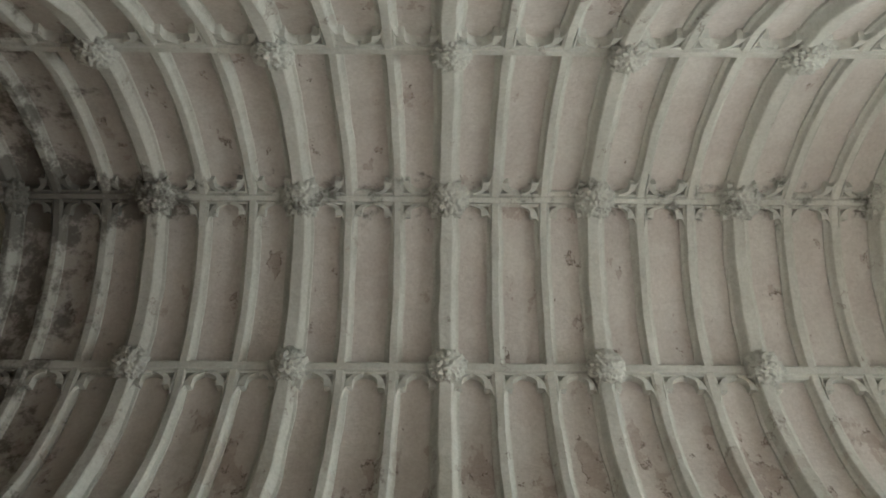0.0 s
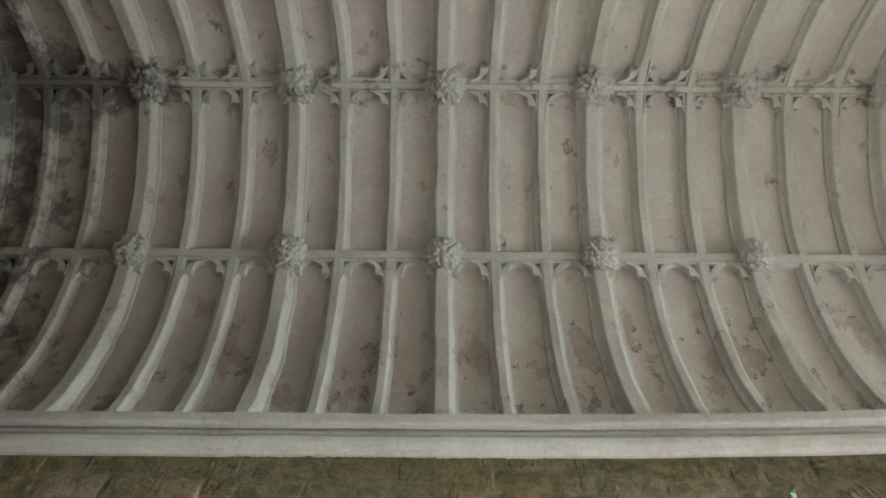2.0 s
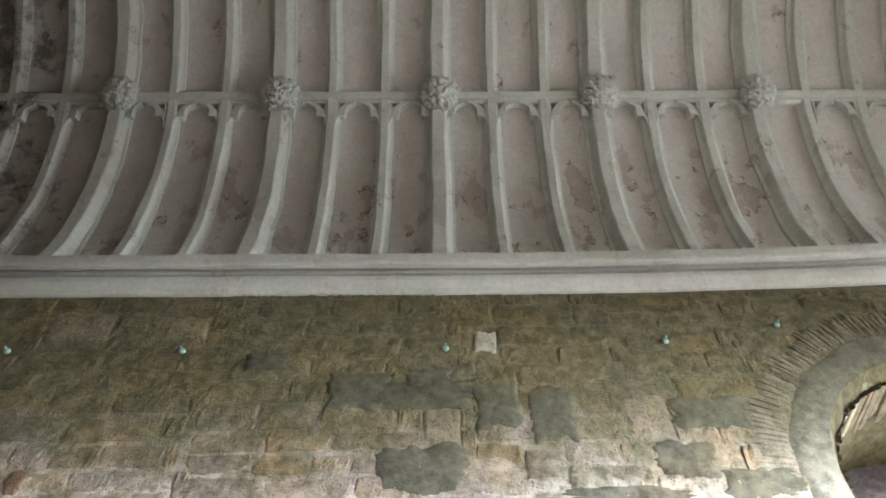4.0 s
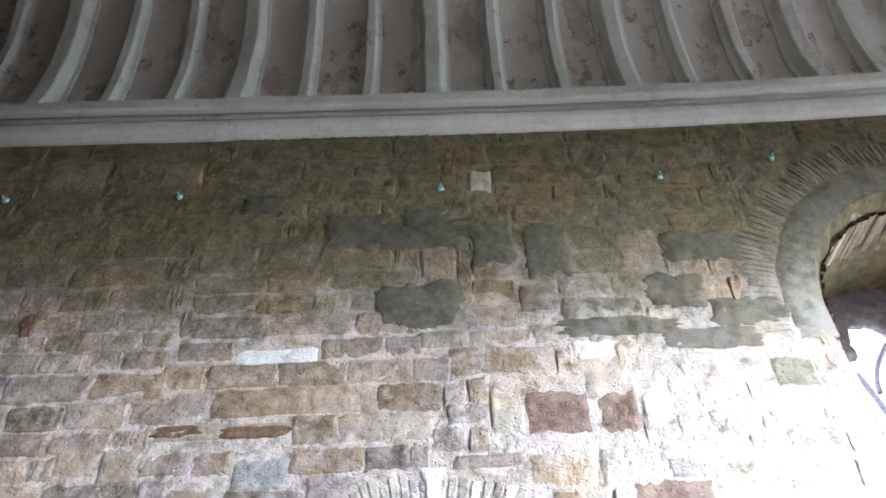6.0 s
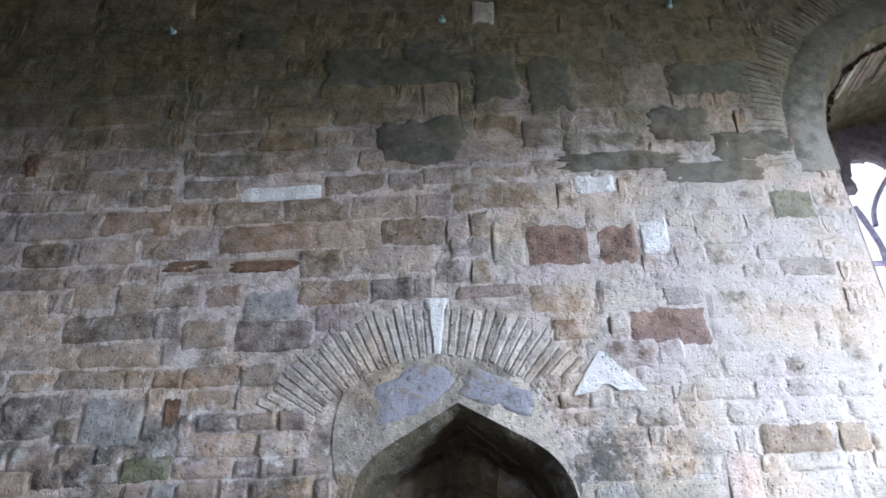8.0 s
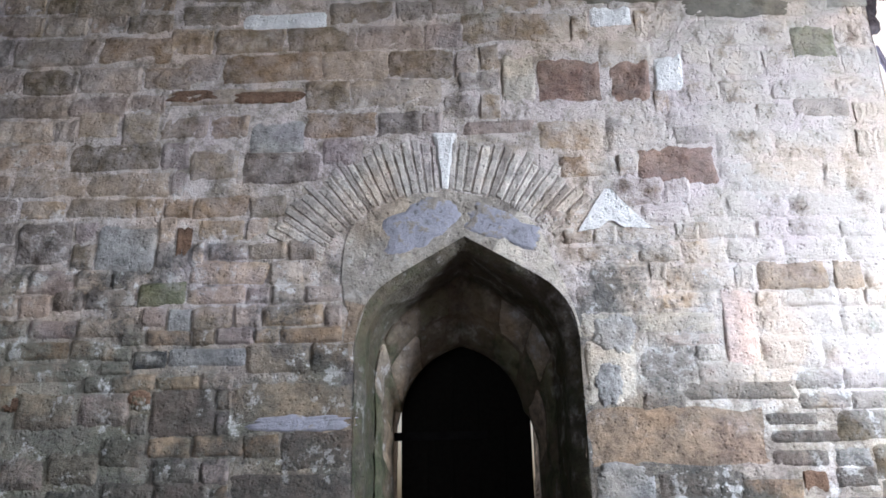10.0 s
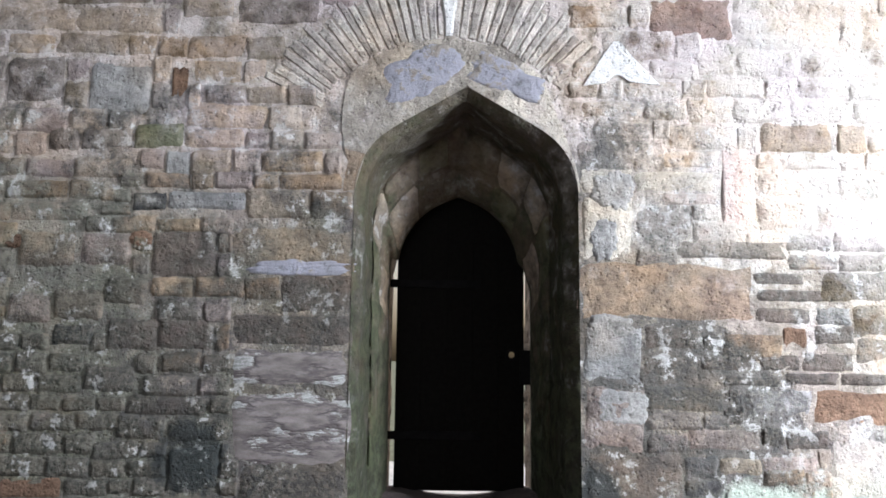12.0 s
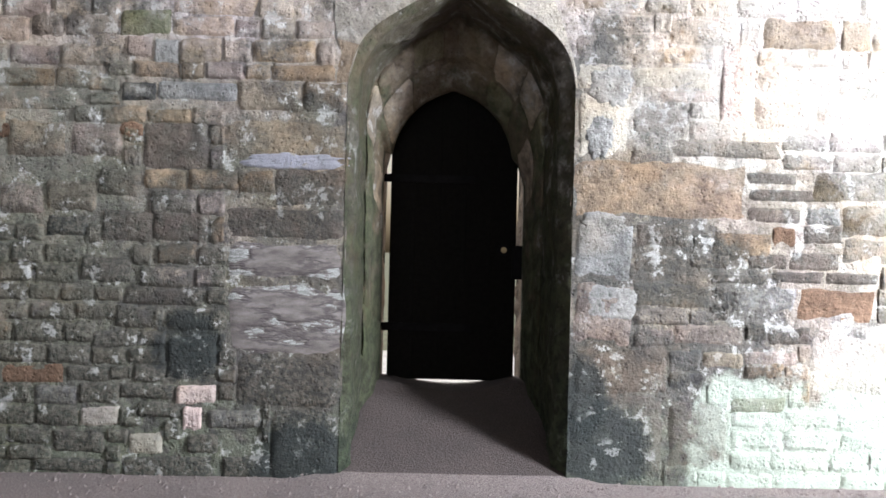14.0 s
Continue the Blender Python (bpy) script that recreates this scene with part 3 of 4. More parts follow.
# ---------------------------------------------------------------- floor
def floor_z(x, y):
    lift = 0.0
    if y > WALL_Y - 0.05 and abs(x) < 0.9:
        lift = RAMP * min(1.0, max(0.0, (y - WALL_Y + 0.05) / (NICHE_DEPTH * 0.9))) ** 0.9
        if y > WALL_Y + 0.9:
            lift += 0.016 + 0.040 * min(1.5, ((x - 0.03) / 0.34) ** 2)
        if y > WALL_Y + NICHE_DEPTH + 0.2:
            lift = 0.20
    return lift + 0.012 * noise.noise(Vector((x * 0.9, y * 0.9, 0))) + 0.006 * noise.noise(Vector((x * 4, y * 4, 3)))


def grid_sheet(name, x0, x1, y0, y1, nx, ny, fn, material):
    verts = [(x0 + (x1 - x0) * i / nx, y0 + (y1 - y0) * j / ny) for j in range(ny + 1) for i in range(nx + 1)]
    verts = [(x, y, fn(x, y)) for x, y in verts]
    faces = [(j * (nx + 1) + i, j * (nx + 1) + i + 1, (j + 1) * (nx + 1) + i + 1, (j + 1) * (nx + 1) + i) for j in range(ny) for i in range(nx)]
    return raw_object(name, verts, faces, material, smooth=True)


floor = tagged(grid_sheet("floor", WEST_X - 0.3, EAST_X + 0.3, NEAR_Y - 0.5, WALL_Y + 0.02, 110, 40, floor_z, m_floor), "pinkish grey trodden earth and gravel floor", "floor", kind="structure")
tagged(grid_sheet("floor_recess", -0.85, 0.85, WALL_Y + 0.02, OUTER_Y + 0.1, 26, 26, floor_z, m_shaded_floor), "earth floor rising to the door, recess shade in its colour", "floor", kind="structure")

bm = bmesh.new()
bmesh.ops.create_grid(bm, x_segments=40, y_segments=40, size=400)
for v in bm.verts:
    v.co.z = -0.35
# Added slab: its white top brightens the strip of daylight under the door.
bm2 = bmesh.new()
add_box(bm2, -1.6, 1.6, OUTER_Y + 0.02, OUTER_Y + 2.6, -0.4, 0.24, 0.02)
tagged(mesh_object("pavement", bm2, PICK["W"]), "white slab added outside to brighten the gap under the door", "pavement", kind="structure")
ground = tagged(mesh_object("ground", bm, m_grass), "rough grass outside the building", "ground", kind="structure")

# ---------------------------------------------------------------- vault
def circle3(p, q, r):
    (ax, ay), (bx, by), (cx, cy) = p, q, r
    d = 2 * (ax * (by - cy) + bx * (cy - ay) + cx * (ay - by))
    ux = ((ax * ax + ay * ay) * (by - cy) + (bx * bx + by * by) * (cy - ay) + (cx * cx + cy * cy) * (ay - by)) / d
    uy = ((ax * ax + ay * ay) * (cx - bx) + (bx * bx + by * by) * (ax - cx) + (cx * cx + cy * cy) * (bx - ax)) / d
    return ux, uy, math.hypot(ax - ux, ay - uy)


FOOT = (2.40, -3.88)
PURLIN = (1.83, -1.36)
AX, AZ, AR = circle3((0, 0), PURLIN, FOOT)
A0 = math.atan2(0 - AZ, 0 - AX)
A1 = math.atan2(FOOT[1] - AZ, FOOT[0] - AX)
A_PURLIN = math.atan2(PURLIN[1] - AZ, PURLIN[0] - AX)
ARC = AR * (A0 - A1)
S_PURLIN = AR * (A0 - A_PURLIN)


def vault_point(x, s, side, lift=0.0):
    """A point of the vault: s metres down the curve from the crown, on the far (1) or near (-1) side, lift metres into the room."""
    a = A0 - s / AR
    r = AR - lift
    return Vector((x, RIDGE_Y + side * (AX + r * math.cos(a)) * (1.0 if side > 0 else 1.07), RIDGE_Z + AZ + r * math.sin(a)))


ceiling_xs = (WEST_X - 0.3, EAST_X + 0.3)
bm = bmesh.new()
PANEL_UP = -0.115    # the panels lie behind the ribs' faces
for up in (PANEL_UP, PANEL_UP - 0.3):
    add_strip(bm, [[vault_point(ceiling_xs[0] + (ceiling_xs[1] - ceiling_xs[0]) * i / 60, ARC * abs(j) / 24, 1 if j >= 0 else -1, up) for j in range(-25, 26)] for i in range(61)])
ceiling = mesh_object("ceiling", bm, m_panel)
ceiling.data.shade_smooth()
tagged(ceiling, "ribbed stone barrel vault with pink limewashed panels", "ceiling", kind="structure")


def rib_mesh(x, width, face, depth, seed, s0=0.0, s1=ARC + 0.11, n=44):
    """One transverse rib, from foot to foot: hollow chamfers and a narrow flat face."""
    half, f = width / 2, face / 2
    section = [(-half, 0.0), (-half, 0.045), (-half * 0.80, 0.055), (-f * 1.35, depth * 0.55), (-f, depth * 0.92), (-f * 0.8, depth), (f * 0.8, depth), (f, depth * 0.92),
               (f * 1.35, depth * 0.55), (half * 0.80, 0.055), (half, 0.045), (half, 0.0)]
    bm = bmesh.new()
    rows = []
    for j in range(-n, n + 1):
        s, sd = s1 * abs(j) / n, 1 if j >= 0 else -1
        wob = 0.014 * noise.noise(Vector((s * sd * 0.9, seed, 0))) + 0.006 * noise.noise(Vector((s * sd * 3.5, seed, 5)))
        wear = 1 + 0.14 * noise.noise(Vector((s * sd * 2.2, seed, 9)))
        rows.append([vault_point(x + wob + u * wear, s, sd, PANEL_UP - 0.01 + v * (1 + 0.10 * noise.noise(Vector((s * sd * 3, seed, u * 9))))) for u, v in section])
    add_strip(bm, rows)
    return bm


def long_rib_mesh(s, side, width, depth, seed):
    half = width / 2
    section = [(-half, 0.0), (-half, depth * 0.55), (-half * 0.6, depth * 0.7), (-half * 0.45, depth), (half * 0.45, depth), (half * 0.6, depth * 0.7), (half, depth * 0.55), (half, 0.0)]
    bm = bmesh.new()
    rows = []
    n = 150
    for i in range(n + 1):
        x = ceiling_xs[0] + (ceiling_xs[1] - ceiling_xs[0]) * i / n
        wob = 0.012 * noise.noise(Vector((x * 0.8, seed, 0)))
        row = []
        for u, v in section:
            t = s + (u + wob)
            row.append(vault_point(x, abs(t), side if t >= 0 else -side, PANEL_UP - 0.01 + v))
        rows.append(row)
    add_strip(bm, rows)
    return bm


K_RANGE = range(-3, 6)
for k in K_RANGE:
    for j in range(3):
        x = k * BAY + j * BAY / 3
        if x > EAST_X:
            continue
        if j == 0:
            part("main_rib", rib_mesh(x, 0.35, 0.17, 0.17, k * 7.1), m_rib, ceiling)
        else:
            part("rib", rib_mesh(x, 0.22, 0.10, 0.13, k * 3.3 + j), m_rib, ceiling)
part("ridge_rib", long_rib_mesh(0.0, 1, 0.17, 0.145, 1.0), m_rib, ceiling)
for sd in (1, -1):
    part("purlin_rib", long_rib_mesh(S_PURLIN, sd, 0.20, 0.145, 2.0 + sd), m_rib, ceiling)


def boss_mesh(seed, r=0.21):
    """A carved leafy boss: a flattened ball with lumps and cut hollows."""
    bm = bmesh.new()
    bmesh.ops.create_icosphere(bm, subdivisions=5, radius=1.0)
    for v in bm.verts:
        d = v.co.normalized()
        near = noise.voronoi(d * 3.1 + Vector((seed, seed * 2, 0)))[0]
        lump = 0.24 * (0.42 - near[0]) - 0.12 * math.exp(-((near[1] - near[0]) / 0.10) ** 2) + 0.16 * noise.noise(d * 9 + Vector((0, seed, 0))) + 0.10 * noise.noise(d * 21 + Vector((0, seed, 0)))
        v.co = d * r * (1 + lump)
        v.co.z *= 0.62
    return bm


for k in K_RANGE:
    for s, sd in ((0.0, 1), (S_PURLIN, 1), (S_PURLIN, -1)):
        bm = boss_mesh(k * 1.7 + s + sd, 0.265 if s == 0 else 0.235)
        a = A0 - s / AR if s else math.pi / 2
        inward = Vector((0, -sd * math.cos(a), -math.sin(a)))
        at = vault_point(k * BAY + 0.02, s, sd, 0.05)
        bm.transform(Matrix.Translation(at) @ inward.to_track_quat("Z", "Y").to_matrix().to_4x4())
        b = part("boss", bm, m_rib, ceiling)
        b.data.shade_smooth()


def spandrel_mesh(x_rib, toward, s_top, sd, width, height, seed):
    """Half of a cusped panel head: a pierced plate in the corner between a rib and a long rib."""
    pts = [(0, 0), (width, 0)]
    for i in range(0, 15):
        a = (i + 0.5) / 15
        u, v = width * (1 - a) ** 1.7, 0.03 + (height - 0.03) * a ** 1.6
        cusp = 0.062 * math.exp(-((a - 0.50) / 0.10) ** 2)
        pts.append((u + cusp * 0.6, v + cusp))
    pts.append((0, height))
    bm = bmesh.new()
    top = [bm.verts.new(vault_point(x_rib + toward * u, s_top + v, sd, PANEL_UP + 0.115 + 0.014 * noise.noise(Vector((u * 9, v * 9, seed))))) for u, v in pts]
    low = [bm.verts.new(vault_point(x_rib + toward * u, s_top + v, sd, PANEL_UP - 0.01)) for u, v in pts]
    # an eyelet cut through the plate's corner
    hole = [(0.022, 0.022)] + [(0.022 + width * 0.48 * (1 - i / 6) ** 1.5, 0.022 + height * 0.44 * (i / 6) ** 1.5) for i in range(7)]
    ht = [bm.verts.new(vault_point(x_rib + toward * u, s_top + v, sd, PANEL_UP + 0.108)) for u, v in hole]
    hb = [bm.verts.new(vault_point(x_rib + toward * u, s_top + v, sd, PANEL_UP + 0.0)) for u, v in hole]
    n = len(pts)
    for i in range(n):
        bm.faces.new((top[i], top[(i + 1) % n], low[(i + 1) % n], low[i]))
    for i in range(8):
        bm.faces.new((ht[i], ht[(i + 1) % 8], hb[(i + 1) % 8], hb[i]))
    edges = [bm.edges.get((top[i], top[(i + 1) % n])) for i in range(n)] + [bm.edges.get((ht[i], ht[(i + 1) % 8])) for i in range(8)]
    bmesh.ops.triangle_fill(bm, use_beauty=True, edges=edges)
    return bm


rng = random.Random(5)
for k in K_RANGE:
    for j in range(3):
        xa, xb = k * BAY + j * BAY / 3, k * BAY + (j + 1) * BAY / 3
        if xb > EAST_X:
            continue
        for s, sd in ((0.06, 1), (S_PURLIN + 0.07, 1), (0.06, -1), (S_PURLIN + 0.07, -1)):
            for x, toward, wide_rib in ((xa, 1, j == 0), (xb, -1, j == 2)):
                if rng.random() < 0.06:
                    continue
                off = 0.09 if wide_rib else 0.055
                part("cusp", spandrel_mesh(x + toward * off, toward, s, sd, BAY / 6 - off - 0.005 + rng.uniform(-0.02, 0.0), (0.30 if s < 0.1 else 0.38) + rng.uniform(-0.04, 0.04), rng.random() * 9), m_rib, ceiling)

# ---------------------------------------------------------------- cornices under the vault's feet
CORNICE = ((0.05, 7.10), (-0.03, 7.105), (-0.075, 7.13), (-0.105, 7.20), (-0.11, 7.26), (-0.095, 7.29), (0.0, 7.30), (0.0, 7.40), (-0.045, 7.40), (-0.05, 7.45), (-0.105, 7.45), (-0.115, 7.385), (-0.165, 7.39), (-0.175, 7.42), (-0.175, 7.54), (-0.15, 7.57), (-0.06, 7.60), (-0.05, 7.70), (0.25, 7.74))
for name, y, sign in (("cornice", WALL_Y, 1), ("cornice", NEAR_Y, -1)):
    bm = bmesh.new()
    rows = []
    n = 160
    for i in range(n + 1):
        x = WEST_X + (EAST_X - WEST_X) * i / n
        rise = 0.0065 * min(max(x, 0.0), 4.6) ** 2 - 0.003 * min(0.0, max(x, -4.0))
        rows.append([(x, y + sign * (u + 0.008 * noise.noise(Vector((x * 2.0, z * 6, sign)))), z + rise + 0.007 * noise.noise(Vector((x * 1.3, z * 5, 4)))) for u, z in CORNICE])
    add_strip(bm, rows)
    ob = mesh_object(name, bm, m_cornice)
    tagged(ob, "white limewashed moulded stone cornice", "cornice", kind="structure")

# ---------------------------------------------------------------- closing walls, behind and at both ends
NEAR_WINDOW = dict(cx=7.3, half=1.15, spring=4.2, apex=5.4, lean=0.8)
bm = bmesh.new()
# Opening added only to let the fill lamp through, never in view.
FILL_OPENING = dict(cx=-1.5, half=0.75, spring=4.6, apex=5.6, lean=0.8)
pair = [(NEAR_WINDOW, 1.7), (FILL_OPENING, 2.9)]
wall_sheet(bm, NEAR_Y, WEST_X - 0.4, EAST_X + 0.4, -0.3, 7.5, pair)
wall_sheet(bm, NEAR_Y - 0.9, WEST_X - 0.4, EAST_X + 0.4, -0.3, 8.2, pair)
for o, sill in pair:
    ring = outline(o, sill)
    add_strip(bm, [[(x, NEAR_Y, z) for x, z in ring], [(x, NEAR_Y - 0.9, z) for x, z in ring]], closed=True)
tagged(mesh_object("wall_south", bm, m_mortar), "stained rubble wall with a pointed window and an added opening for fill light", "wall", kind="structure")

bm = bmesh.new()
add_box(bm, WEST_X - 0.6, WEST_X, NEAR_Y - 0.9, OUTER_Y, -0.3, RIDGE_Z + 0.5)
tagged(mesh_object("wall_west", bm, PICK["D"]), "green-stained end wall of the vault", "wall", kind="structure")

EAST_WINDOW = dict(cx=0.0, half=1.6, spring=4.6, apex=6.8, lean=0.7)
bm = bmesh.new()
wall_sheet(bm, 0.0, -3.6, 3.6, -0.3, RIDGE_Z + 0.5, [(EAST_WINDOW, 2.0)])
wall_sheet(bm, 0.6, -3.6, 3.6, -0.3, RIDGE_Z + 0.5, [(EAST_WINDOW, 2.0)])
ring = outline(EAST_WINDOW, 2.0)
add_strip(bm, [[(x, 0.0, z) for x, z in ring], [(x, 0.6, z) for x, z in ring]], closed=True)
bm.transform(Matrix.Translation((EAST_X, RIDGE_Y, 0)) @ Matrix.Rotation(radians(-90), 4, "Z"))
tagged(mesh_object("wall_east", bm, PICK["P"]), "pale stone end wall with a tall pointed window", "wall", kind="structure")

# ---------------------------------------------------------------- the door
door = tagged(new("door_1"), "dark oak plank door, shut, with light round its edges", "door", kind="structure")
DOOR_Y = WALL_Y + NICHE_DEPTH + 0.13
D0, D1, DZ0, DZ1 = -0.448, 0.490, 0.414, 2.66
planks = 5
HOLE = (0.40, 1.385)
for i in range(planks):
    x0, x1 = D0 + (D1 - D0) * i / planks, D0 + (D1 - D0) * (i + 1) / planks
    bm = bmesh.new()
    if x0 < HOLE[0] < x1:
        add_box(bm, x0, x1, DOOR_Y, DOOR_Y + 0.05, HOLE[1] + 0.026, DZ1, 0.004)
        add_box(bm, x0, x1, DOOR_Y, DOOR_Y + 0.05, DZ0, HOLE[1] - 0.026, 0.004)
        add_box(bm, x0, HOLE[0] - 0.026, DOOR_Y, DOOR_Y + 0.05, HOLE[1] - 0.026, HOLE[1] + 0.026)
        add_box(bm, HOLE[0] + 0.026, x1, DOOR_Y, DOOR_Y + 0.05, HOLE[1] - 0.026, HOLE[1] + 0.026)
    else:
        add_box(bm, x0, x1, DOOR_Y, DOOR_Y + 0.05, DZ0, DZ1, 0.004)
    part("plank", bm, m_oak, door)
for i in range(1, planks):
    x = D0 + (D1 - D0) * i / planks
    bm = bmesh.new()
    add_box(bm, x - 0.03, x + 0.03, DOOR_Y + 0.05, DOOR_Y + 0.07, DZ0, DZ1)
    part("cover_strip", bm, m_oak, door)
for z in (0.80, 1.90):
    bm = bmesh.new()
    add_box(bm, D0 - 0.09, D0 + 0.62, DOOR_Y - 0.012, DOOR_Y - 0.001, z - 0.03, z + 0.03, 0.003)
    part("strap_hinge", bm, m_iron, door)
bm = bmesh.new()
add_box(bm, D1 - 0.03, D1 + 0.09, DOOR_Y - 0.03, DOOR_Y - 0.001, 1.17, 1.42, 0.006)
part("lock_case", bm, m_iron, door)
bm = bmesh.new()
outer, innr = [], []
for i in range(16):
    a = math.pi * 2 * i / 16
    outer.append((HOLE[0] + 0.045 * math.cos(a), HOLE[1] + 0.045 * math.sin(a)))
    innr.append((HOLE[0] + 0.022 * math.cos(a), HOLE[1] + 0.022 * math.sin(a)))
add_strip(bm, [[(x, DOOR_Y - 0.001, z) for x, z in outer], [(x, DOOR_Y - 0.007, z) for x, z in outer], [(x, DOOR_Y - 0.007, z) for x, z in innr], [(x, DOOR_Y - 0.001, z) for x, z in innr]], closed=True)
part("latch_plate", bm, m_iron, door)

rd = random.Random(21)


def recess_stone(w0, w1, a0, a1, mat):
    """One rough stone of the splay round the door, from ring place w0 to w1 and from depth a0 to a1."""
    verts, nw, na = [], w1 - w0, 5
    for i in range(na + 1):
        for k in range(nw + 1):
            edge = k in (0, nw) or i in (0, na)
            a = a0 + (a1 - a0) * i / na + (0.0 if i in (0, na) and a1 > 0.99 else rd.uniform(-0.012, 0.012))
            verts.append(back_point(w0 + k, min(1.0, max(0.0, a)), -0.022 if edge else 0.012 + rd.uniform(-0.006, 0.008)))
    n = nw + 1
    faces = [(i * n + k, i * n + k + 1, (i + 1) * n + k + 1, (i + 1) * n + k) for i in range(na) for k in range(nw)]
    return raw_object("stone", verts, faces, mat, niche, smooth=True)


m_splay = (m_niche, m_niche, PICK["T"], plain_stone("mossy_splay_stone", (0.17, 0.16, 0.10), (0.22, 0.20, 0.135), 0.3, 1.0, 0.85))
w = 22
MID = N_RING // 2
while w < N_RING - 22:
    size = rd.choice((7, 8, 9, 11)) if 60 < w < 120 else rd.choice((9, 11, 13))
    w1 = min(w + size, N_RING - 22)
    if w < MID < w1:
        w1 = MID
    if w1 - w > 2:
        cut_at = rd.uniform(0.42, 0.62)
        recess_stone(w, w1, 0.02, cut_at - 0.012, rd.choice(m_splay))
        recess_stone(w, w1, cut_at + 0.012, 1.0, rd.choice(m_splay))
    w = w1

# ---------------------------------------------------------------- the window's tracery
win = tagged(new("window_1"), "pointed stone tracery window against bright sky", "window", kind="structure")
TY = WALL_Y + 1.20


def bar(points, radius, name="tracery_bar", mat=m_bar):
    bm = bmesh.new()
    rows = []
    for i, p in enumerate(points):
        a = Vector(points[max(0, i - 1)])
        b = Vector(points[min(len(points) - 1, i + 1)])
        along = (b - a).normalized()
        across = along.cross(Vector((0, 1, 0))).normalized()
        rows.append([tuple(Vector(p) + across * radius * math.cos(h) + Vector((0, 1, 0)) * radius * 1.3 * math.sin(h)) for h in [math.pi * 2 * q / 8 for q in range(8)]])
    add_strip(bm, rows, closed=True)
    return part(name, bm, mat, win)


def head_mesh():
    """The window's weathered head: a plate that fills the arch's top, its lower edge cut into ragged cusps."""
    bm = bmesh.new()
    rows = []
    n = 120
    for i in range(n + 1):
        t = math.pi * (-0.06 + 1.12 * i / n)
        c, q = math.cos(t), math.sin(t)
        cusp = 0.24 * abs(math.sin(t * 3.5 + 1.05)) ** 0.7
        r0 = 1.14
        r1 = 0.53 + cusp + 0.05 * noise.noise(Vector((c * 5, q * 5, 2))) + 0.03 * noise.noise(Vector((c * 17, q * 17, 5)))
        drop = 0.05 * noise.noise(Vector((c * 9, q * 9, 8)))
        rows.append([(4.15 + r * c, TY + y + 0.03 * noise.noise(Vector((r * c * 8, y * 9, r * q * 8))), 4.95 + r * q) for r, y in ((r0, 0.02), ((r0 + r1) / 2, -0.03 + drop), (r1 + 0.05, -0.02), (r1, 0.03), (r1, 0.10), (r1 + 0.05, 0.15), (r0, 0.16))])
    add_strip(bm, rows)
    return bm


m_weathered = stone_material("dark_weathered_tracery_stone", ((0.0, (0.13, 0.11, 0.12)), (1.0, (0.16, 0.135, 0.145))), "object", 0.0, 1.0)
head = part("tracery_head", head_mesh(), m_weathered, win, "dark weathered cusped stone head")
head.data.shade_smooth()
# slender branching bars below the head
for mx in (3.20, 3.75, 4.30, 4.85):
    bar([(mx - 0.11 * (1 - i / 8) ** 1.3, TY, 5.12 - 0.44 * i / 8) for i in range(9)], 0.026)
    bar([(mx + 0.02 + 0.26 * (1 - math.sin(math.pi / 2 * i / 8)), TY, 5.42 - 0.50 * i / 8) for i in range(9)], 0.024)
    bar([(mx, TY, 2.7 + 1.98 * i / 6) for i in range(7)], 0.03, "mullion")
bar([(3.06 + 2.18 * i / 8, TY, 4.54) for i in range(9)], 0.024, "saddle_bar")
bar([(3.06 + 2.18 * i / 8, TY, 3.45) for i in range(9)], 0.018, "saddle_bar", m_iron)

# ---------------------------------------------------------------- pieces of the far wall
rs = random.Random(11)


def rough_block(seed, swell=0.0, nx=12, nz=7):
    """A unit stone, 1 x 1 in x and z about its middle: a hacked face that dies into the joint along a wandering edge."""
    r = random.Random(seed)
    slope, skew = r.uniform(-0.08, 0.08), r.uniform(-0.05, 0.05)
    tilt_u, tilt_v = r.uniform(-0.005, 0.005), r.uniform(-0.006, 0.004)
    corner = [r.uniform(0.04, 0.26) for _ in range(4)]
    verts = []
    for j in range(nz):
        for i in range(nx):
            p, q = i / (nx - 1), j / (nz - 1)
            u, v = math.copysign(abs(2 * p - 1) ** 0.72, p - 0.5) / 2, math.copysign(abs(2 * q - 1) ** 0.75, q - 0.5) / 2
            here = Vector((u * 2.6, v * 1.6, seed * 3.7))
            rim = min(1.0, min((0.5 - abs(u)) / 0.07, (0.5 - abs(v)) / 0.17))
            cut = corner[(u > 0) + 2 * (v > 0)]
            rim = min(rim, max(0.0, (1.0 - abs(u) - abs(v) - cut * 0.5) / 0.12))
            rim = max(0.0, rim) ** 0.6
            y = 0.009 - (0.015 + swell) * rim + 0.009 * noise.noise(here * 1.7) + 0.007 * noise.noise(here * 4.5)
            y += (tilt_u * u + tilt_v * v) * 2 * rim - 0.5 * swell * rim * (1 - 4 * v * v) * (1 - 4 * u * u)
            u += 0.035 * noise.noise(here * 1.3 + Vector((5, 0, 0)))
            v += 0.075 * noise.noise(here * 1.5 + Vector((0, 9, 0)))
            verts.append((u * 1.04 + skew * v, y, v * 1.05 + slope * u))
    faces = [(j * nx + i, j * nx + i + 1, (j + 1) * nx + i + 1, (j + 1) * nx + i) for j in range(nz - 1) for i in range(nx - 1)]
    return verts, faces


POOL = [rough_block(s) for s in range(24)] + [rough_block(100 + s, swell=0.008) for s in range(24)]
FLAT = 24
MESHES = {}


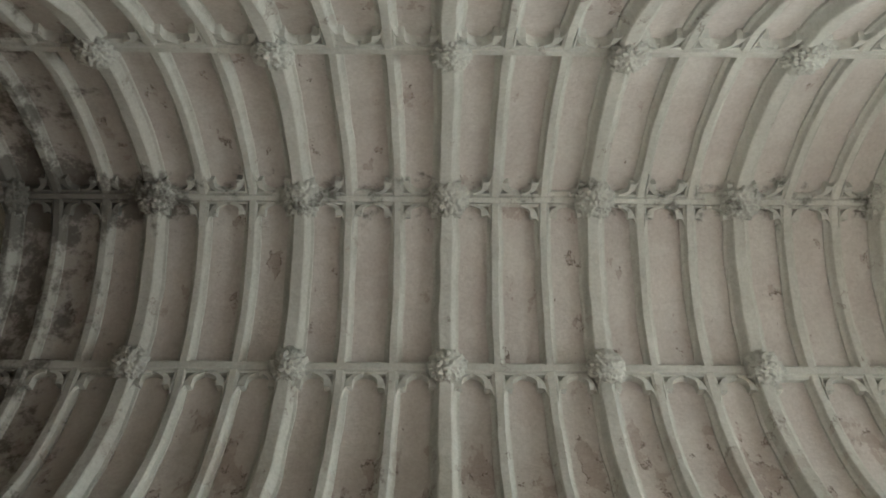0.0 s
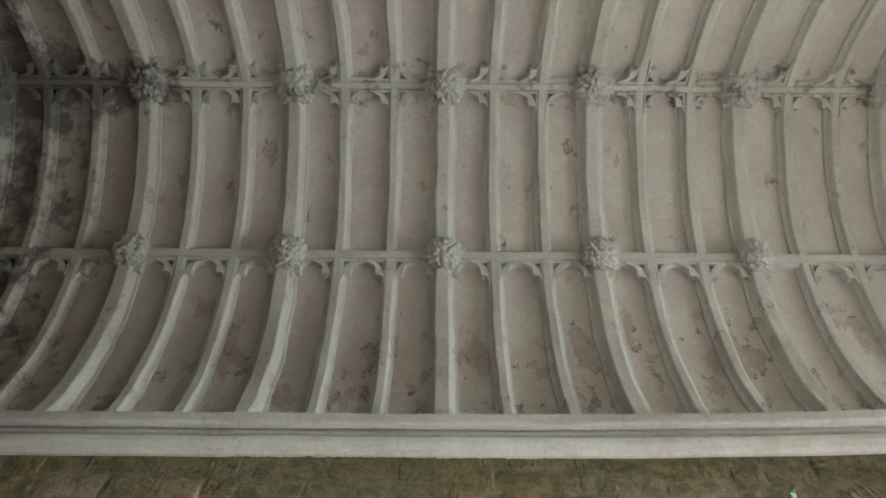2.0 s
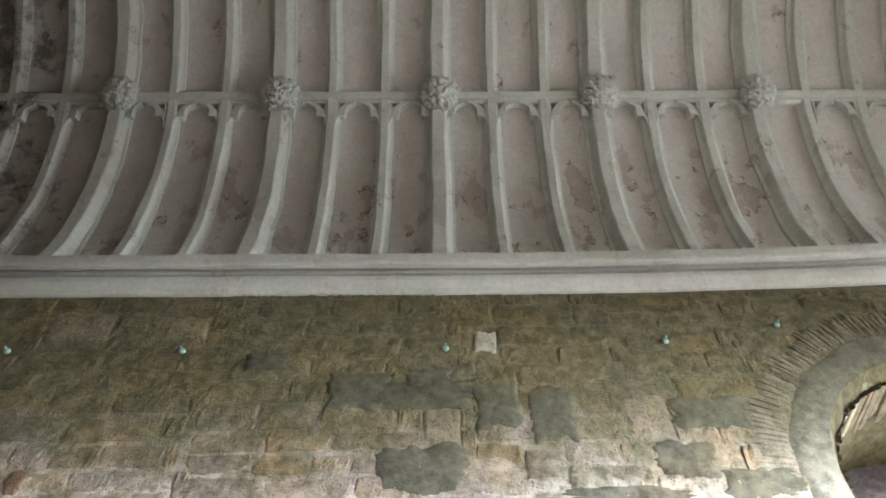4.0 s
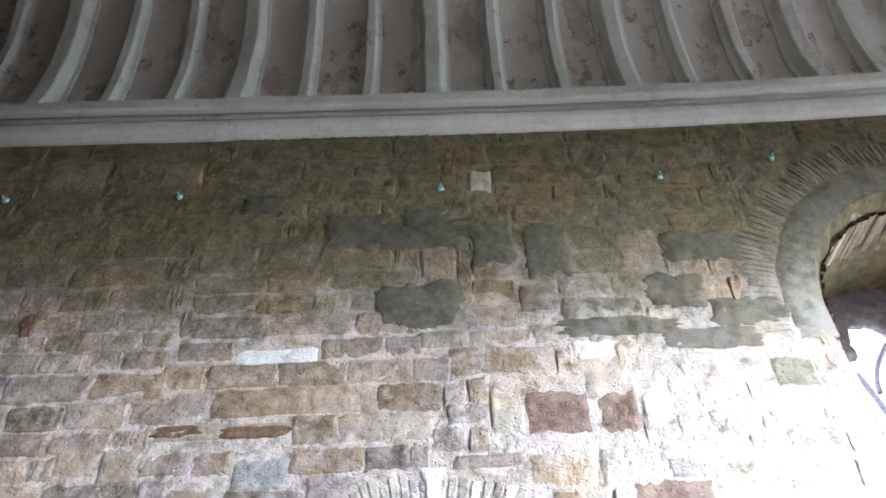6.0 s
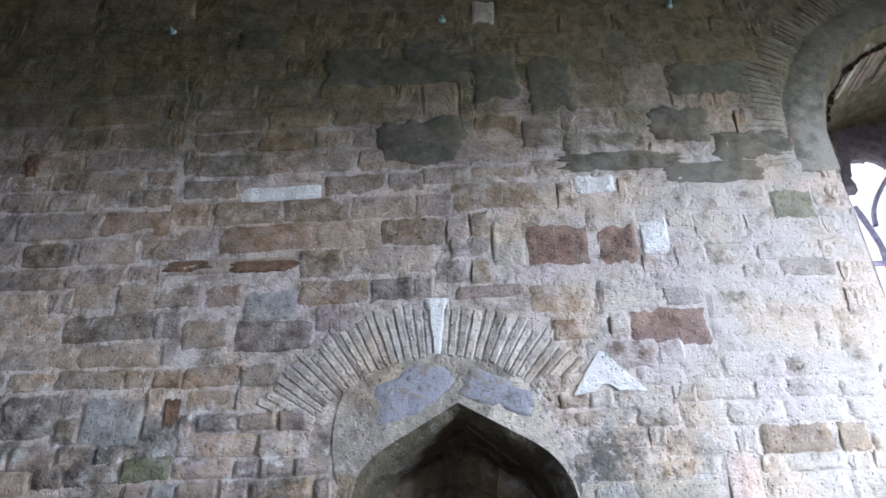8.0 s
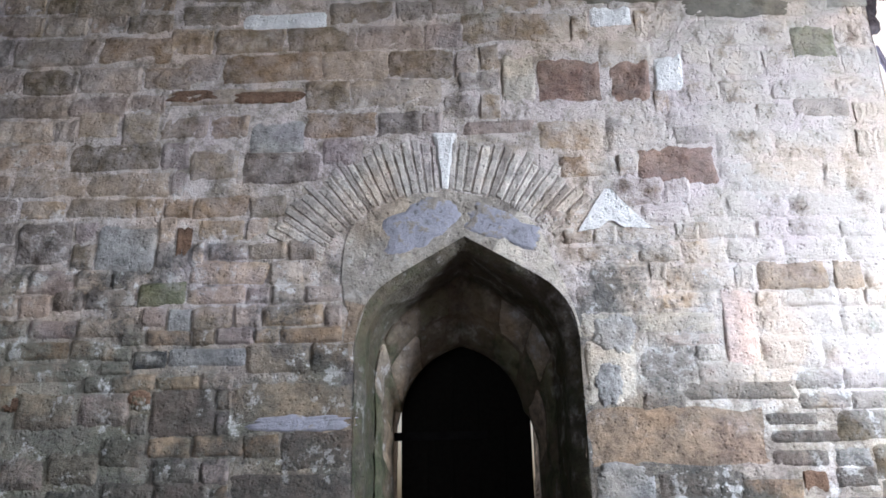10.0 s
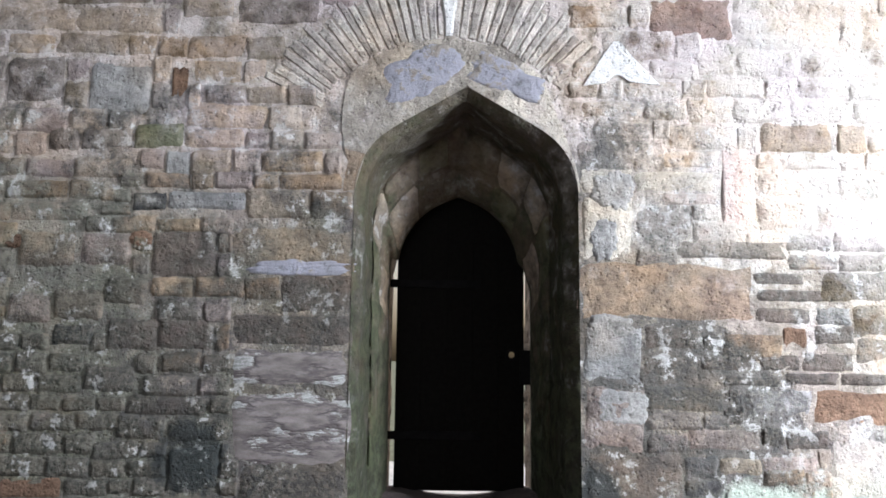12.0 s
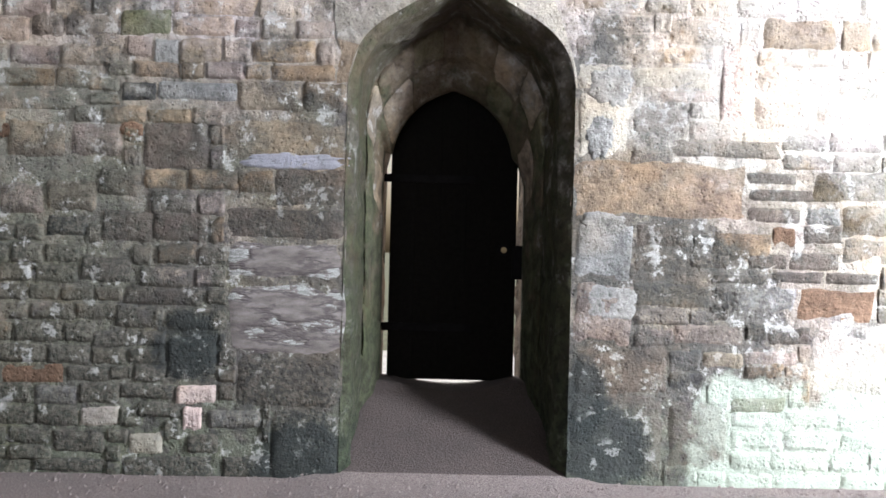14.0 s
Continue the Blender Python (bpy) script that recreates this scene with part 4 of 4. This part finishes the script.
def pooled(i, material):
    key = (i, material.name)
    if key not in MESHES:
        data = bpy.data.meshes.new("stone")
        data.from_pydata(POOL[i][0], [], POOL[i][1])
        data.polygons.foreach_set("use_smooth", [True] * len(data.polygons))
        data.materials.append(material)
        MESHES[key] = data
    return MESHES[key]


def place_stone(x0, x1, z0, z1, material, parent, name="stone", proud=0.0, gap=0.004, lean=0.0, swollen=False):
    i = rs.randrange(FLAT) + (FLAT if swollen else 0)
    ob = new(name, pooled(i, material))
    ob.parent = parent
    ob.matrix_basis = Matrix.LocRotScale(((x0 + x1) / 2, WALL_Y - proud, (z0 + z1) / 2), Euler((0, radians(lean), 0)), (max(0.02, x1 - x0 - 2 * gap), 1.0, max(0.02, z1 - z0 - 2 * gap)))
    return ob


# single stones that stand out by size or colour: x from and to, z from and to, kind
UPPER_STONES = (
    (-1.50, -0.90, 4.59, 4.73, "W"), (0.93, 1.23, 4.55, 4.73, "W"), (0.55, 0.98, 3.95, 4.30, "B"), (1.03, 1.31, 3.96, 4.29, "B"), (1.34, 1.54, 4.03, 4.31, "W"), (0.27, 0.48, 6.31, 6.60, "P"),
    (0.30, 0.54, 3.97, 4.35, "P"), (0.59, 0.89, 4.99, 5.27, "D"), (1.43, 1.77, 5.35, 5.81, "T"), (-2.45, -2.07, 6.50, 6.83, "T"), (-3.50, -2.92, 6.48, 6.90, "T"), (-1.96, -1.04, 4.00, 4.13, "T"),
    (-0.16, 0.13, 5.33, 5.70, "T"), (1.17, 1.68, 3.34, 3.63, "B"), (-1.39, -1.02, 3.62, 3.87, "G"), (-1.77, -1.44, 3.44, 3.67, "T"), (-1.42, -0.90, 3.40, 3.65, "D"), (-0.54, -0.25, 3.74, 3.93, "D"),
    (2.31, 2.61, 4.26, 4.52, "E"), (2.24, 2.62, 3.81, 3.96, "U"), (-2.25, -2.00, 3.71, 3.97, "T"), (-2.54, -2.27, 3.76, 3.98, "T"), (-2.68, -2.22, 4.71, 4.92, "T"), (0.04, 0.51, 3.73, 3.84, "U"),
    (1.42, 1.67, 3.63, 3.78, "D"),
)
WEST_STONES = (
    (-2.31, -1.93, 2.82, 3.13, "G"), (-1.81, -1.70, 2.92, 3.13, "R"), (-1.36, -0.66, 1.41, 1.60, "D"), (-1.37, -0.66, 1.86, 2.12, "T"), (-1.86, -1.47, 1.81, 2.10, "D"), (-1.08, -0.66, 1.61, 1.85, "D"),
    (-2.09, -1.79, 1.37, 1.57, "D"), (-1.79, -1.46, 1.38, 1.58, "D"), (-2.01, -1.71, 2.60, 2.76, "E"), (-2.33, -2.02, 2.59, 2.74, "D"), (-2.54, -2.34, 2.58, 2.74, "D"), (-1.66, -1.41, 2.44, 2.60, "T"),
    (-1.81, -1.66, 2.43, 2.59, "G"), (-2.00, -1.79, 2.21, 2.33, "X"), (-1.78, -1.31, 2.22, 2.34, "G"), (-2.66, -2.32, 1.86, 2.08, "T"), (-2.29, -1.98, 1.88, 2.08, "U"), (-2.69, -2.44, 1.53, 1.71, "U"),
    (-2.42, -2.12, 1.55, 1.74, "T"), (-2.42, -2.17, 1.40, 1.53, "X"), (-2.82, -2.47, 2.89, 3.18, "D"),
)
WEST_FOOT_STONES = (
    (-1.34, -0.66, 1.18, 1.40, "M"), (-1.33, -0.66, 0.73, 1.16, "M"), (-1.63, -1.39, 0.42, 0.54, "K"), (-1.59, -1.47, 0.27, 0.41, "K"), (-1.69, -1.39, 0.57, 0.84, "X"), (-2.67, -2.29, 0.52, 0.65, "R"),
    (-1.27, -0.66, 0.42, 0.71, "D"), (-1.06, -0.66, -0.05, 0.40, "X"), (-2.21, -1.91, 1.13, 1.29, "D"), (-1.95, -1.47, 1.00, 1.12, "D"), (-2.47, -2.21, 0.40, 0.52, "G"), (-2.19, -1.96, 0.28, 0.40, "P"),
    (-2.35, -2.04, 0.12, 0.26, "D"), (-2.47, -2.03, 0.00, 0.10, "X"), (-1.94, -1.40, -0.04, 0.12, "X"), (-1.35, -1.06, -0.02, 0.13, "X"), (-1.90, -1.70, 0.12, 0.25, "P"), (-1.44, -1.12, 0.28, 0.40, "G"),
    (-1.56, -1.37, 0.13, 0.25, "D"),
)
EAST_STONES = (
    (1.82, 2.27, 2.62, 2.82, "N"), (2.29, 2.48, 2.62, 2.82, "N"), (1.57, 1.78, 2.16, 2.66, "K"), (0.72, 1.74, 1.58, 1.94, "N"), (0.72, 1.03, 1.95, 2.34, "P"), (0.72, 1.07, 1.22, 1.57, "G"),
    (1.08, 1.42, 1.42, 1.57, "D"), (0.72, 1.04, 2.35, 2.52, "P"), (1.90, 2.05, 1.43, 1.57, "R"), (2.09, 2.33, 1.46, 1.58, "D"), (1.05, 1.53, 2.37, 2.50, "P"), (1.21, 1.55, 2.29, 2.37, "U"),
    (1.05, 1.38, 2.10, 2.26, "D"), (1.31, 1.95, 1.96, 2.08, "D"), (1.74, 2.05, 1.81, 1.89, "D"), (1.76, 2.15, 1.71, 1.79, "D"), (1.75, 2.08, 1.58, 1.68, "D"), (2.11, 2.32, 1.57, 1.69, "G"),
    (1.41, 1.66, 1.30, 1.40, "D"), (1.76, 2.00, 1.30, 1.40, "D"), (2.01, 2.32, 1.30, 1.42, "D"), (1.90, 2.22, 1.22, 1.30, "D"), (2.23, 2.56, 1.22, 1.30, "D"),
)
EAST_FOOT_STONES = (
    (0.72, 1.08, 0.83, 1.21, "U"), (0.72, 1.29, 0.53, 0.82, "D"), (2.06, 2.54, 0.99, 1.21, "R"), (0.72, 1.27, 0.02, 0.52, "D"), (2.16, 2.61, 0.56, 0.93, "P"), (1.30, 1.67, 0.10, 0.51, "D"),
    (1.54, 1.88, 1.21, 1.28, "D"), (1.66, 2.06, 1.04, 1.20, "G"), (1.33, 1.75, 0.84, 0.97, "U"), (1.89, 2.15, 0.85, 0.97, "D"), (1.50, 1.75, 0.70, 0.81, "T"), (1.75, 2.07, 0.72, 0.82, "U"),
    (1.68, 2.01, 0.44, 0.54, "E"),
)
SPECIAL = UPPER_STONES + WEST_STONES + WEST_FOOT_STONES + EAST_STONES + EAST_FOOT_STONES
FAN_C = (-0.11, 2.46)
FAN_IN, FAN_OUT = 0.87, 1.28
FAN_A0, FAN_A1 = radians(37), radians(151)


def blocked(z):
    """Stretches of x on the wall at height z that rubble does not fill."""
    out = []
    if z < NICHE["apex"] + 0.02:
        half = NICHE["half"]
        if z > NICHE["spring"]:
            xs = [x for x, t in arch_points(half, NICHE["spring"], NICHE["apex"], lean=NICHE["lean"], n=60, haunch=9.0) if t >= z]
            half = max(xs) if xs else 0.0
        out.append((NICHE["cx"] - half - 0.01, NICHE["cx"] + half + 0.01))
    if 2.75 < z < FAN_C[1] + FAN_OUT:
        reach = math.sqrt(FAN_OUT ** 2 - (z - FAN_C[1]) ** 2)
        left = min(reach, FAN_OUT * math.cos(math.pi - FAN_A1) + 0.01)
        right = min(reach, FAN_OUT * math.cos(FAN_A0) + 0.01)
        if z < FAN_C[1] + FAN_OUT * math.sin(FAN_A0):
            right = math.sqrt(max(0.01, FAN_IN ** 2 - (z - FAN_C[1]) ** 2)) + 0.08
        if z < FAN_C[1] + FAN_OUT * math.sin(FAN_A1):
            left = math.sqrt(max(0.01, FAN_IN ** 2 - (z - FAN_C[1]) ** 2)) + 0.08
        out.append((FAN_C[0] - left, FAN_C[0] + right))
    elif 2.3 < z <= 2.75:
        out.append((-0.735, 0.70))
    if WINDOW_SILL < z < 6.85:
        half = WINDOW["half"] if z < 4.95 else math.sqrt(max(0.0, 1.84 ** 2 - (z - 4.95) ** 2)) if z > 5.0 else 1.84
        out.append((WINDOW["cx"] - half, WINDOW["cx"] + half))
    return out


def course_height(x_zone, z):
    if z < 1.2:
        return rs.uniform(0.10, 0.17)
    if z < 3.2:
        return rs.uniform(0.11, 0.20)
    if z < 5.2:
        return rs.uniform(0.16, 0.27)
    return rs.uniform(0.20, 0.32)


def seam(x, z):
    return x + 0.45 * noise.noise(Vector((x * 3.1, z * 2.3, 0.5))) + 0.12 * noise.noise(Vector((x, z * 11, 2.5)))


rubble = []
for zone, (zx0, zx1) in enumerate(((-5.9, -1.9), (-1.9, 0.1), (0.1, 1.5), (1.5, 2.7), (2.7, 7.0))):
    z = -0.04
    while z < CORNICE_Z - 0.02:
        h = course_height(zone, z)
        if zone in (0, 1) and z < 3:
            h *= 0.88
        h = min(h, CORNICE_Z + 0.02 - z)
        if h < 0.05:
            break
        mid = z + h / 2
        gaps = blocked(mid)
        for sx0, sx1, sz0, sz1, _ in SPECIAL:
            if min(sz1, z + h) - max(sz0, z) > 0.35 * h:
                gaps.append((sx0 - 0.004, sx1 + 0.004))
        edge0, edge1 = seam(zx0, mid) if zone else zx0, seam(zx1, mid)
        spans, at = [], edge0
        for g0, g1 in sorted(gaps):
            if g0 > at:
                spans.append((at, min(g0, edge1)))
            at = max(at, g1)
            if at >= edge1:
                break
        if at < edge1:
            spans.append((at, edge1))
        for s0, s1 in spans:
            x = s0
            while x < s1 - 0.03:
                w = h * rs.uniform(1.2, 3.1)
                if s1 - x - w < 0.10:
                    w = s1 - x
                if w > 0.05:
                    split = h > 0.15 and rs.random() < 0.08 and z < 2.4 and w < 3.2 * h
                    if split:
                        c = rs.uniform(0.4, 0.6) * h
                        rubble.append((x, x + w, z, z + c))
                        rubble.append((x, x + w, z + c, z + h))
                    else:
                        rubble.append((x, x + w, z + rs.uniform(-0.008, 0.008), z + h + rs.uniform(-0.008, 0.008)))
                x += w
        z += h

def worn(x, z):
    """Courses whose joints have washed out, so that the stones stand proud and round."""
    return (x < -0.6 and z < 2.9 and not (x > -1.4 and 0.7 < z < 2.1))


for x0, x1, z0, z1, kind in SPECIAL:
    place_stone(x0, x1, z0, z1, PICK[kind], wall_north, proud=0.000 if kind in "RX" else 0.003, swollen=kind not in "WMR" and worn(x0, z0))

# the fan of thin stones over the doorway
cut = [FAN_A0]
while cut[-1] < FAN_A1 - 0.02:
    cut.append(cut[-1] + rs.uniform(0.036, 0.066))
for a0, a1 in zip(cut, cut[1:]):
    mid = (a0 + a1) / 2
    key_stone = a0 < math.pi / 2 + 0.005 <= a1
    r0, r1 = FAN_IN * (1 + rs.uniform(-0.01, 0.02)), FAN_OUT * (1 + rs.uniform(-0.06, 0.02))
    if key_stone:
        a0, a1, r1 = mid - 0.066, mid + 0.066, FAN_OUT * 1.01
    verts, faces = [], []
    for j in range(7):
        rr = r0 + (r1 - r0) * (0.0, 0.04, 0.27, 0.5, 0.73, 0.96, 1.0)[j]
        for i in range(4):
            q = (0.05, 0.20, 0.80, 0.95)[i] + rs.uniform(-0.05, 0.05)
            narrow = 0.42 + 0.58 * (rr - r0) / (r1 - r0) if key_stone else 1.0
            aa = mid + (a0 + (a1 - a0) * q - mid) * narrow
            edge = i in (0, 3) or j in (0, 6)
            verts.append((FAN_C[0] + rr * math.cos(aa), WALL_Y + (0.004 if edge else -0.008 + rs.uniform(-0.004, 0.004)) - (0.010 if key_stone else 0), FAN_C[1] + rr * math.sin(aa)))
    faces = [(j * 4 + i, j * 4 + i + 1, j * 4 + i + 5, j * 4 + i + 4) for j in range(6) for i in range(3)]
    raw_object("arch_slab", verts, faces, PICK["W"] if key_stone else m_fan, wall_north)
# the patch of white plaster by the fan's foot
bm = bmesh.new()
patch = ((0.735, 3.03), (0.79, 3.12), (0.86, 3.23), (0.93, 3.33), (0.97, 3.33), (1.03, 3.25), (1.10, 3.17), (1.22, 3.04), (1.12, 3.05), (1.03, 3.055), (0.97, 3.10), (0.93, 3.10), (0.87, 3.05))
low = [bm.verts.new((x, WALL_Y + 0.01, z)) for x, z in patch]
rim = [bm.verts.new((0.97 + (x - 0.97) * 0.97, WALL_Y - 0.015, 3.14 + (z - 3.14) * 0.96)) for x, z in patch]
for i in range(len(patch)):
    bm.faces.new((low[i], low[(i + 1) % len(patch)], rim[(i + 1) % len(patch)], rim[i]))
bm.faces.new(rim)
part("plaster_patch", bm, PICK["W"], wall_north, "patch of white plaster")

# face stones between the fan and the recess
ARCH = [(NICHE["cx"] - x, z) for x, z in arch_points(NICHE["half"], NICHE["spring"], NICHE["apex"], lean=NICHE["lean"], n=40, haunch=9.0)]
ARCH += [(2 * NICHE["cx"] - x, z) for x, z in reversed(ARCH)][1:]
ARCH = matched(ARCH, 121)


def band_piece(i0, i1, mat):
    """One face stone of the arch, from the recess's edge out to the fan."""
    bm = bmesh.new()
    rows = []
    for i in range(i0, i1 + 1):
        p = Vector((ARCH[i][0] - FAN_C[0], ARCH[i][1] - FAN_C[1]))
        r, off = p.length, abs(math.atan2(p.x, p.y))
        taper = max(0.22, min(1.0, 1.0 - (off - 0.75) / 0.9))
        grow = max(0.05, FAN_IN * 0.995 - r) * taper
        row = [Vector((ARCH[i][0], WALL_Y + 0.05, ARCH[i][1]))]
        for b in range(5):
            q = p * ((r + grow * b / 4) / r)
            v = Vector((FAN_C[0] + q.x, WALL_Y - 0.006, FAN_C[1] + q.y))
            v.y += 0.010 * noise.noise(v * 6) + 0.004 * noise.noise(v * 22)
            row.append(v)
        row.append(Vector((row[-1].x, WALL_Y + 0.01, row[-1].z)))
        rows.append(row)
    add_strip(bm, rows)
    return part("arch_stone", bm, mat, wall_north)


CUTS = (0, 14, 27, 40, 52, 60, 72, 84, 95, 108, 120)
for i, (a0, a1) in enumerate(zip(CUTS, CUTS[1:])):
    band_piece(a0, a1, (PICK["N"] if i < 1 else m_band if i < 6 else PICK["P"]))


def plaster_patch(x0, x1, z0, z1, seed, material, label, proud=0.016, tilt=0.0, square=3.0):
    """A thin uneven skin of plaster or cement, feathered at its rim."""
    bm = bmesh.new()
    cx, cz, n = (x0 + x1) / 2, (z0 + z1) / 2, 72
    rows = []
    for ring, y in ((1.10, 0.016), (1.0, 0.004), (0.92, -0.55 * proud), (0.80, -0.85 * proud), (0.55, -proud), (0.25, -proud), (0.02, -proud)):
        row = []
        for i in range(n):
            a = 2 * math.pi * i / n
            c, q = math.cos(a), math.sin(a)
            k = (abs(c) ** square + abs(q) ** square) ** (-1 / square)
            k *= 0.97 + 0.26 * noise.noise(Vector((c * 1.5, q * 1.5, seed))) + 0.18 * noise.noise(Vector((c * 4, q * 4, seed + 3))) + 0.06 * noise.noise(Vector((c * 11, q * 11, seed + 7)))
            u, v = (x1 - x0) / 2 * k * c * ring, (z1 - z0) / 2 * k * q * ring
            x, z = cx + u * math.cos(tilt) - v * math.sin(tilt), cz + u * math.sin(tilt) + v * math.cos(tilt)
            row.append((x, WALL_Y + y + 0.006 * noise.noise(Vector((x * 9, z * 9, 1))) + 0.005 * noise.noise(Vector((x * 24, z * 24, 4))), z))
        rows.append(row)
    add_strip(bm, rows, closed=True)
    ob = part("plaster_patch", bm, material, wall_north, label)
    ob.data.shade_smooth()
    return ob


plaster_patch(-0.56, 0.02, 2.96, 3.24, 5.0, m_plaster, "thin lavender-grey plaster over the arch", 0.018, 0.50, 4.0)
plaster_patch(0.0, 0.50, 2.97, 3.19, 9.0, m_plaster, "thin lavender-grey plaster over the arch", 0.018, -0.40, 4.0)
for i, box in enumerate(((0.76, 1.06, 2.26, 2.50), (0.76, 0.95, 1.95, 2.20), (0.75, 1.02, 1.46, 1.62), (0.75, 1.10, 0.98, 1.20), (-1.27, -0.66, 1.83, 1.93))):
    plaster_patch(*box, 3.1 + i * 2.7, PICK["G"] if i < 4 else m_plaster, "thin patch of grey plaster")

# Raised rust-brown skins; the hollows' dark depth is only coloured on.
for i, box in enumerate(((-1.96, -1.62, 4.02, 4.12), (-1.52, -1.05, 4.00, 4.10), (-3.15, -3.02, 4.90, 5.12), (-2.00, -1.86, 1.99, 2.09), (-2.75, -2.60, 1.97, 2.06))):
    plaster_patch(*box, 61.0 + i * 3.3, PICK["R"], "rust-brown eroded hollow", 0.016)
# ring of thin slabs round the window, and the plastered band inside it
ang = -0.12
while ang < math.pi + 0.12:
    w = rs.uniform(0.022, 0.045)
    r0, r1 = 1.58 + rs.uniform(-0.02, 0.02), 1.86 + rs.uniform(-0.06, 0.06)
    ob = new("arch_slab", pooled(rs.randrange(FLAT), m_fan_old))
    ob.parent = wall_north
    rm, a = (r0 + r1) / 2, ang + w / 2
    ob.matrix_basis = Matrix.LocRotScale((4.15 + rm * math.cos(a), WALL_Y - 0.005, 4.95 + rm * math.sin(a)), Euler((0, math.pi / 2 - a, 0)), (w * rm * 0.97, 0.8, r1 - r0))
    ang += w
bm = bmesh.new()
rows = []
for i in range(141):
    t = math.pi * (-0.07 + 1.14 * i / 140)
    u, v = (math.cos(t), math.sin(t)) if math.sin(t) > 0 else (math.copysign(1.0, math.cos(t)), math.sin(t))
    rows.append([(4.15 + r * u, WALL_Y + y, 4.95 + (r if v > 0 else 1.3) * v) for r, y in ((1.27, -0.010), (1.40, -0.016), (1.53, -0.012), (1.57 + 0.03 * noise.noise(Vector((u * 6, v * 6, 3))), 0.004))])
add_strip(bm, rows)
part("plaster_band", bm, m_band_grey, wall_north, "smooth grey plaster band round the window").data.shade_smooth()

# old grey plaster filling hollows between the upper stones
for i, box in enumerate(((-0.95, -0.45, 5.62, 6.12), (-0.55, 0.30, 5.66, 5.98), (0.22, 0.62, 5.45, 5.98), (0.66, 1.04, 5.30, 5.92), (-0.52, 0.16, 4.88, 5.32), (1.78, 2.42, 5.42, 5.78), (1.54, 2.02, 4.98, 5.34),
                         (0.82, 1.76, 4.74, 4.92), (1.60, 2.36, 4.60, 4.80), (-1.68, -1.30, 6.12, 6.34), (2.0, 2.56, 4.80, 5.08), (-0.30, 0.10, 5.90, 6.12))):
    plaster_patch(*box, 211.0 + i * 4.1, m_cement, "thin patch of dark grey plaster", 0.019, 0.0, 7.0)

# nearest to the doorway: stones of their own; the rest joined
rubble.sort(key=lambda q: math.hypot((q[0] + q[1]) / 2, ((q[2] + q[3]) / 2 - 1.4) * 0.9))
for x0, x1, z0, z1 in rubble[:300]:
    place_stone(x0, x1, z0, z1, m_rubble, wall_north, proud=rs.uniform(-0.003, 0.007) if x0 < 0 and z0 < 2.4 else rs.uniform(-0.002, 0.007), lean=rs.uniform(-0.8, 0.8), swollen=worn(x0, z0))
verts, faces = [], []
for x0, x1, z0, z1 in rubble[300:]:
    vs, fs = POOL[rs.randrange(FLAT)]
    base, proud = len(verts), rs.uniform(-0.003, 0.004)
    sx, sz, mx, mz = x1 - x0 - 0.008, z1 - z0 - 0.008, (x0 + x1) / 2, (z0 + z1) / 2
    verts += [(mx + u * sx, WALL_Y + y - proud, mz + v * sz) for u, y, v in vs]
    faces += [tuple(base + q for q in f) for f in fs]
rest = raw_object("stones", verts, faces, m_rubble_rest, wall_north)
tagged(rest, "upper courses of weathered rubble stone", kind="stuff")

# small metal anchors in a row high on the wall
anchor_group = "anchors along the wall"
bm = bmesh.new()
bmesh.ops.create_cone(bm, cap_ends=True, segments=10, radius1=0.032, radius2=0.024, depth=0.02, matrix=Matrix.Translation((0, -0.01, 0)) @ Matrix.Rotation(radians(90), 4, "X"))
bmesh.ops.create_cone(bm, cap_ends=True, segments=8, radius1=0.009, radius2=0.009, depth=0.05, matrix=Matrix.Translation((0, -0.035, 0)) @ Matrix.Rotation(radians(90), 4, "X"))
anchor = tagged(mesh_object("wall_anchor", bm, m_anchor), "small pale green metal anchor fixed to the wall", "wall anchor", anchor_group)
spots = ((-3.73, 6.37), (-2.23, 6.35), (0.03, 6.36), (1.95, 6.43), (3.0, 6.63))
anchor.matrix_basis = pose(spots[0][0], WALL_Y - 0.012, spots[0][1])
for x, z in spots[1:]:
    copy_thing(anchor, pose(x, WALL_Y - 0.012, z))

# loose grit along the foot of the wall
rp = random.Random(8)
verts, faces = [], []
for i in range(700):
    x, y, r = rp.uniform(-2.8, 3.0), WALL_Y - abs(rp.gauss(0, 0.28)), rp.uniform(0.005, 0.016)
    z, base = floor_z(x, y), len(verts)
    for u, v, w in ((1, 0, 0), (0, 1, 0), (-1, 0, 0), (0, -1, 0), (0.2, 0.1, 0.8), (0, 0, -0.6)):
        verts.append((x + r * u * rp.uniform(0.7, 1.3), y + r * v * rp.uniform(0.7, 1.3), z + r * w))
    faces += [(base + p, base + (p + 1) % 4, base + 4) for p in range(4)] + [(base + (p + 1) % 4, base + p, base + 5) for p in range(4)]
tagged(raw_object("gravel", verts, faces, m_floor, smooth=False), "loose pale grit on the earth floor by the wall", "gravel", kind="stuff")
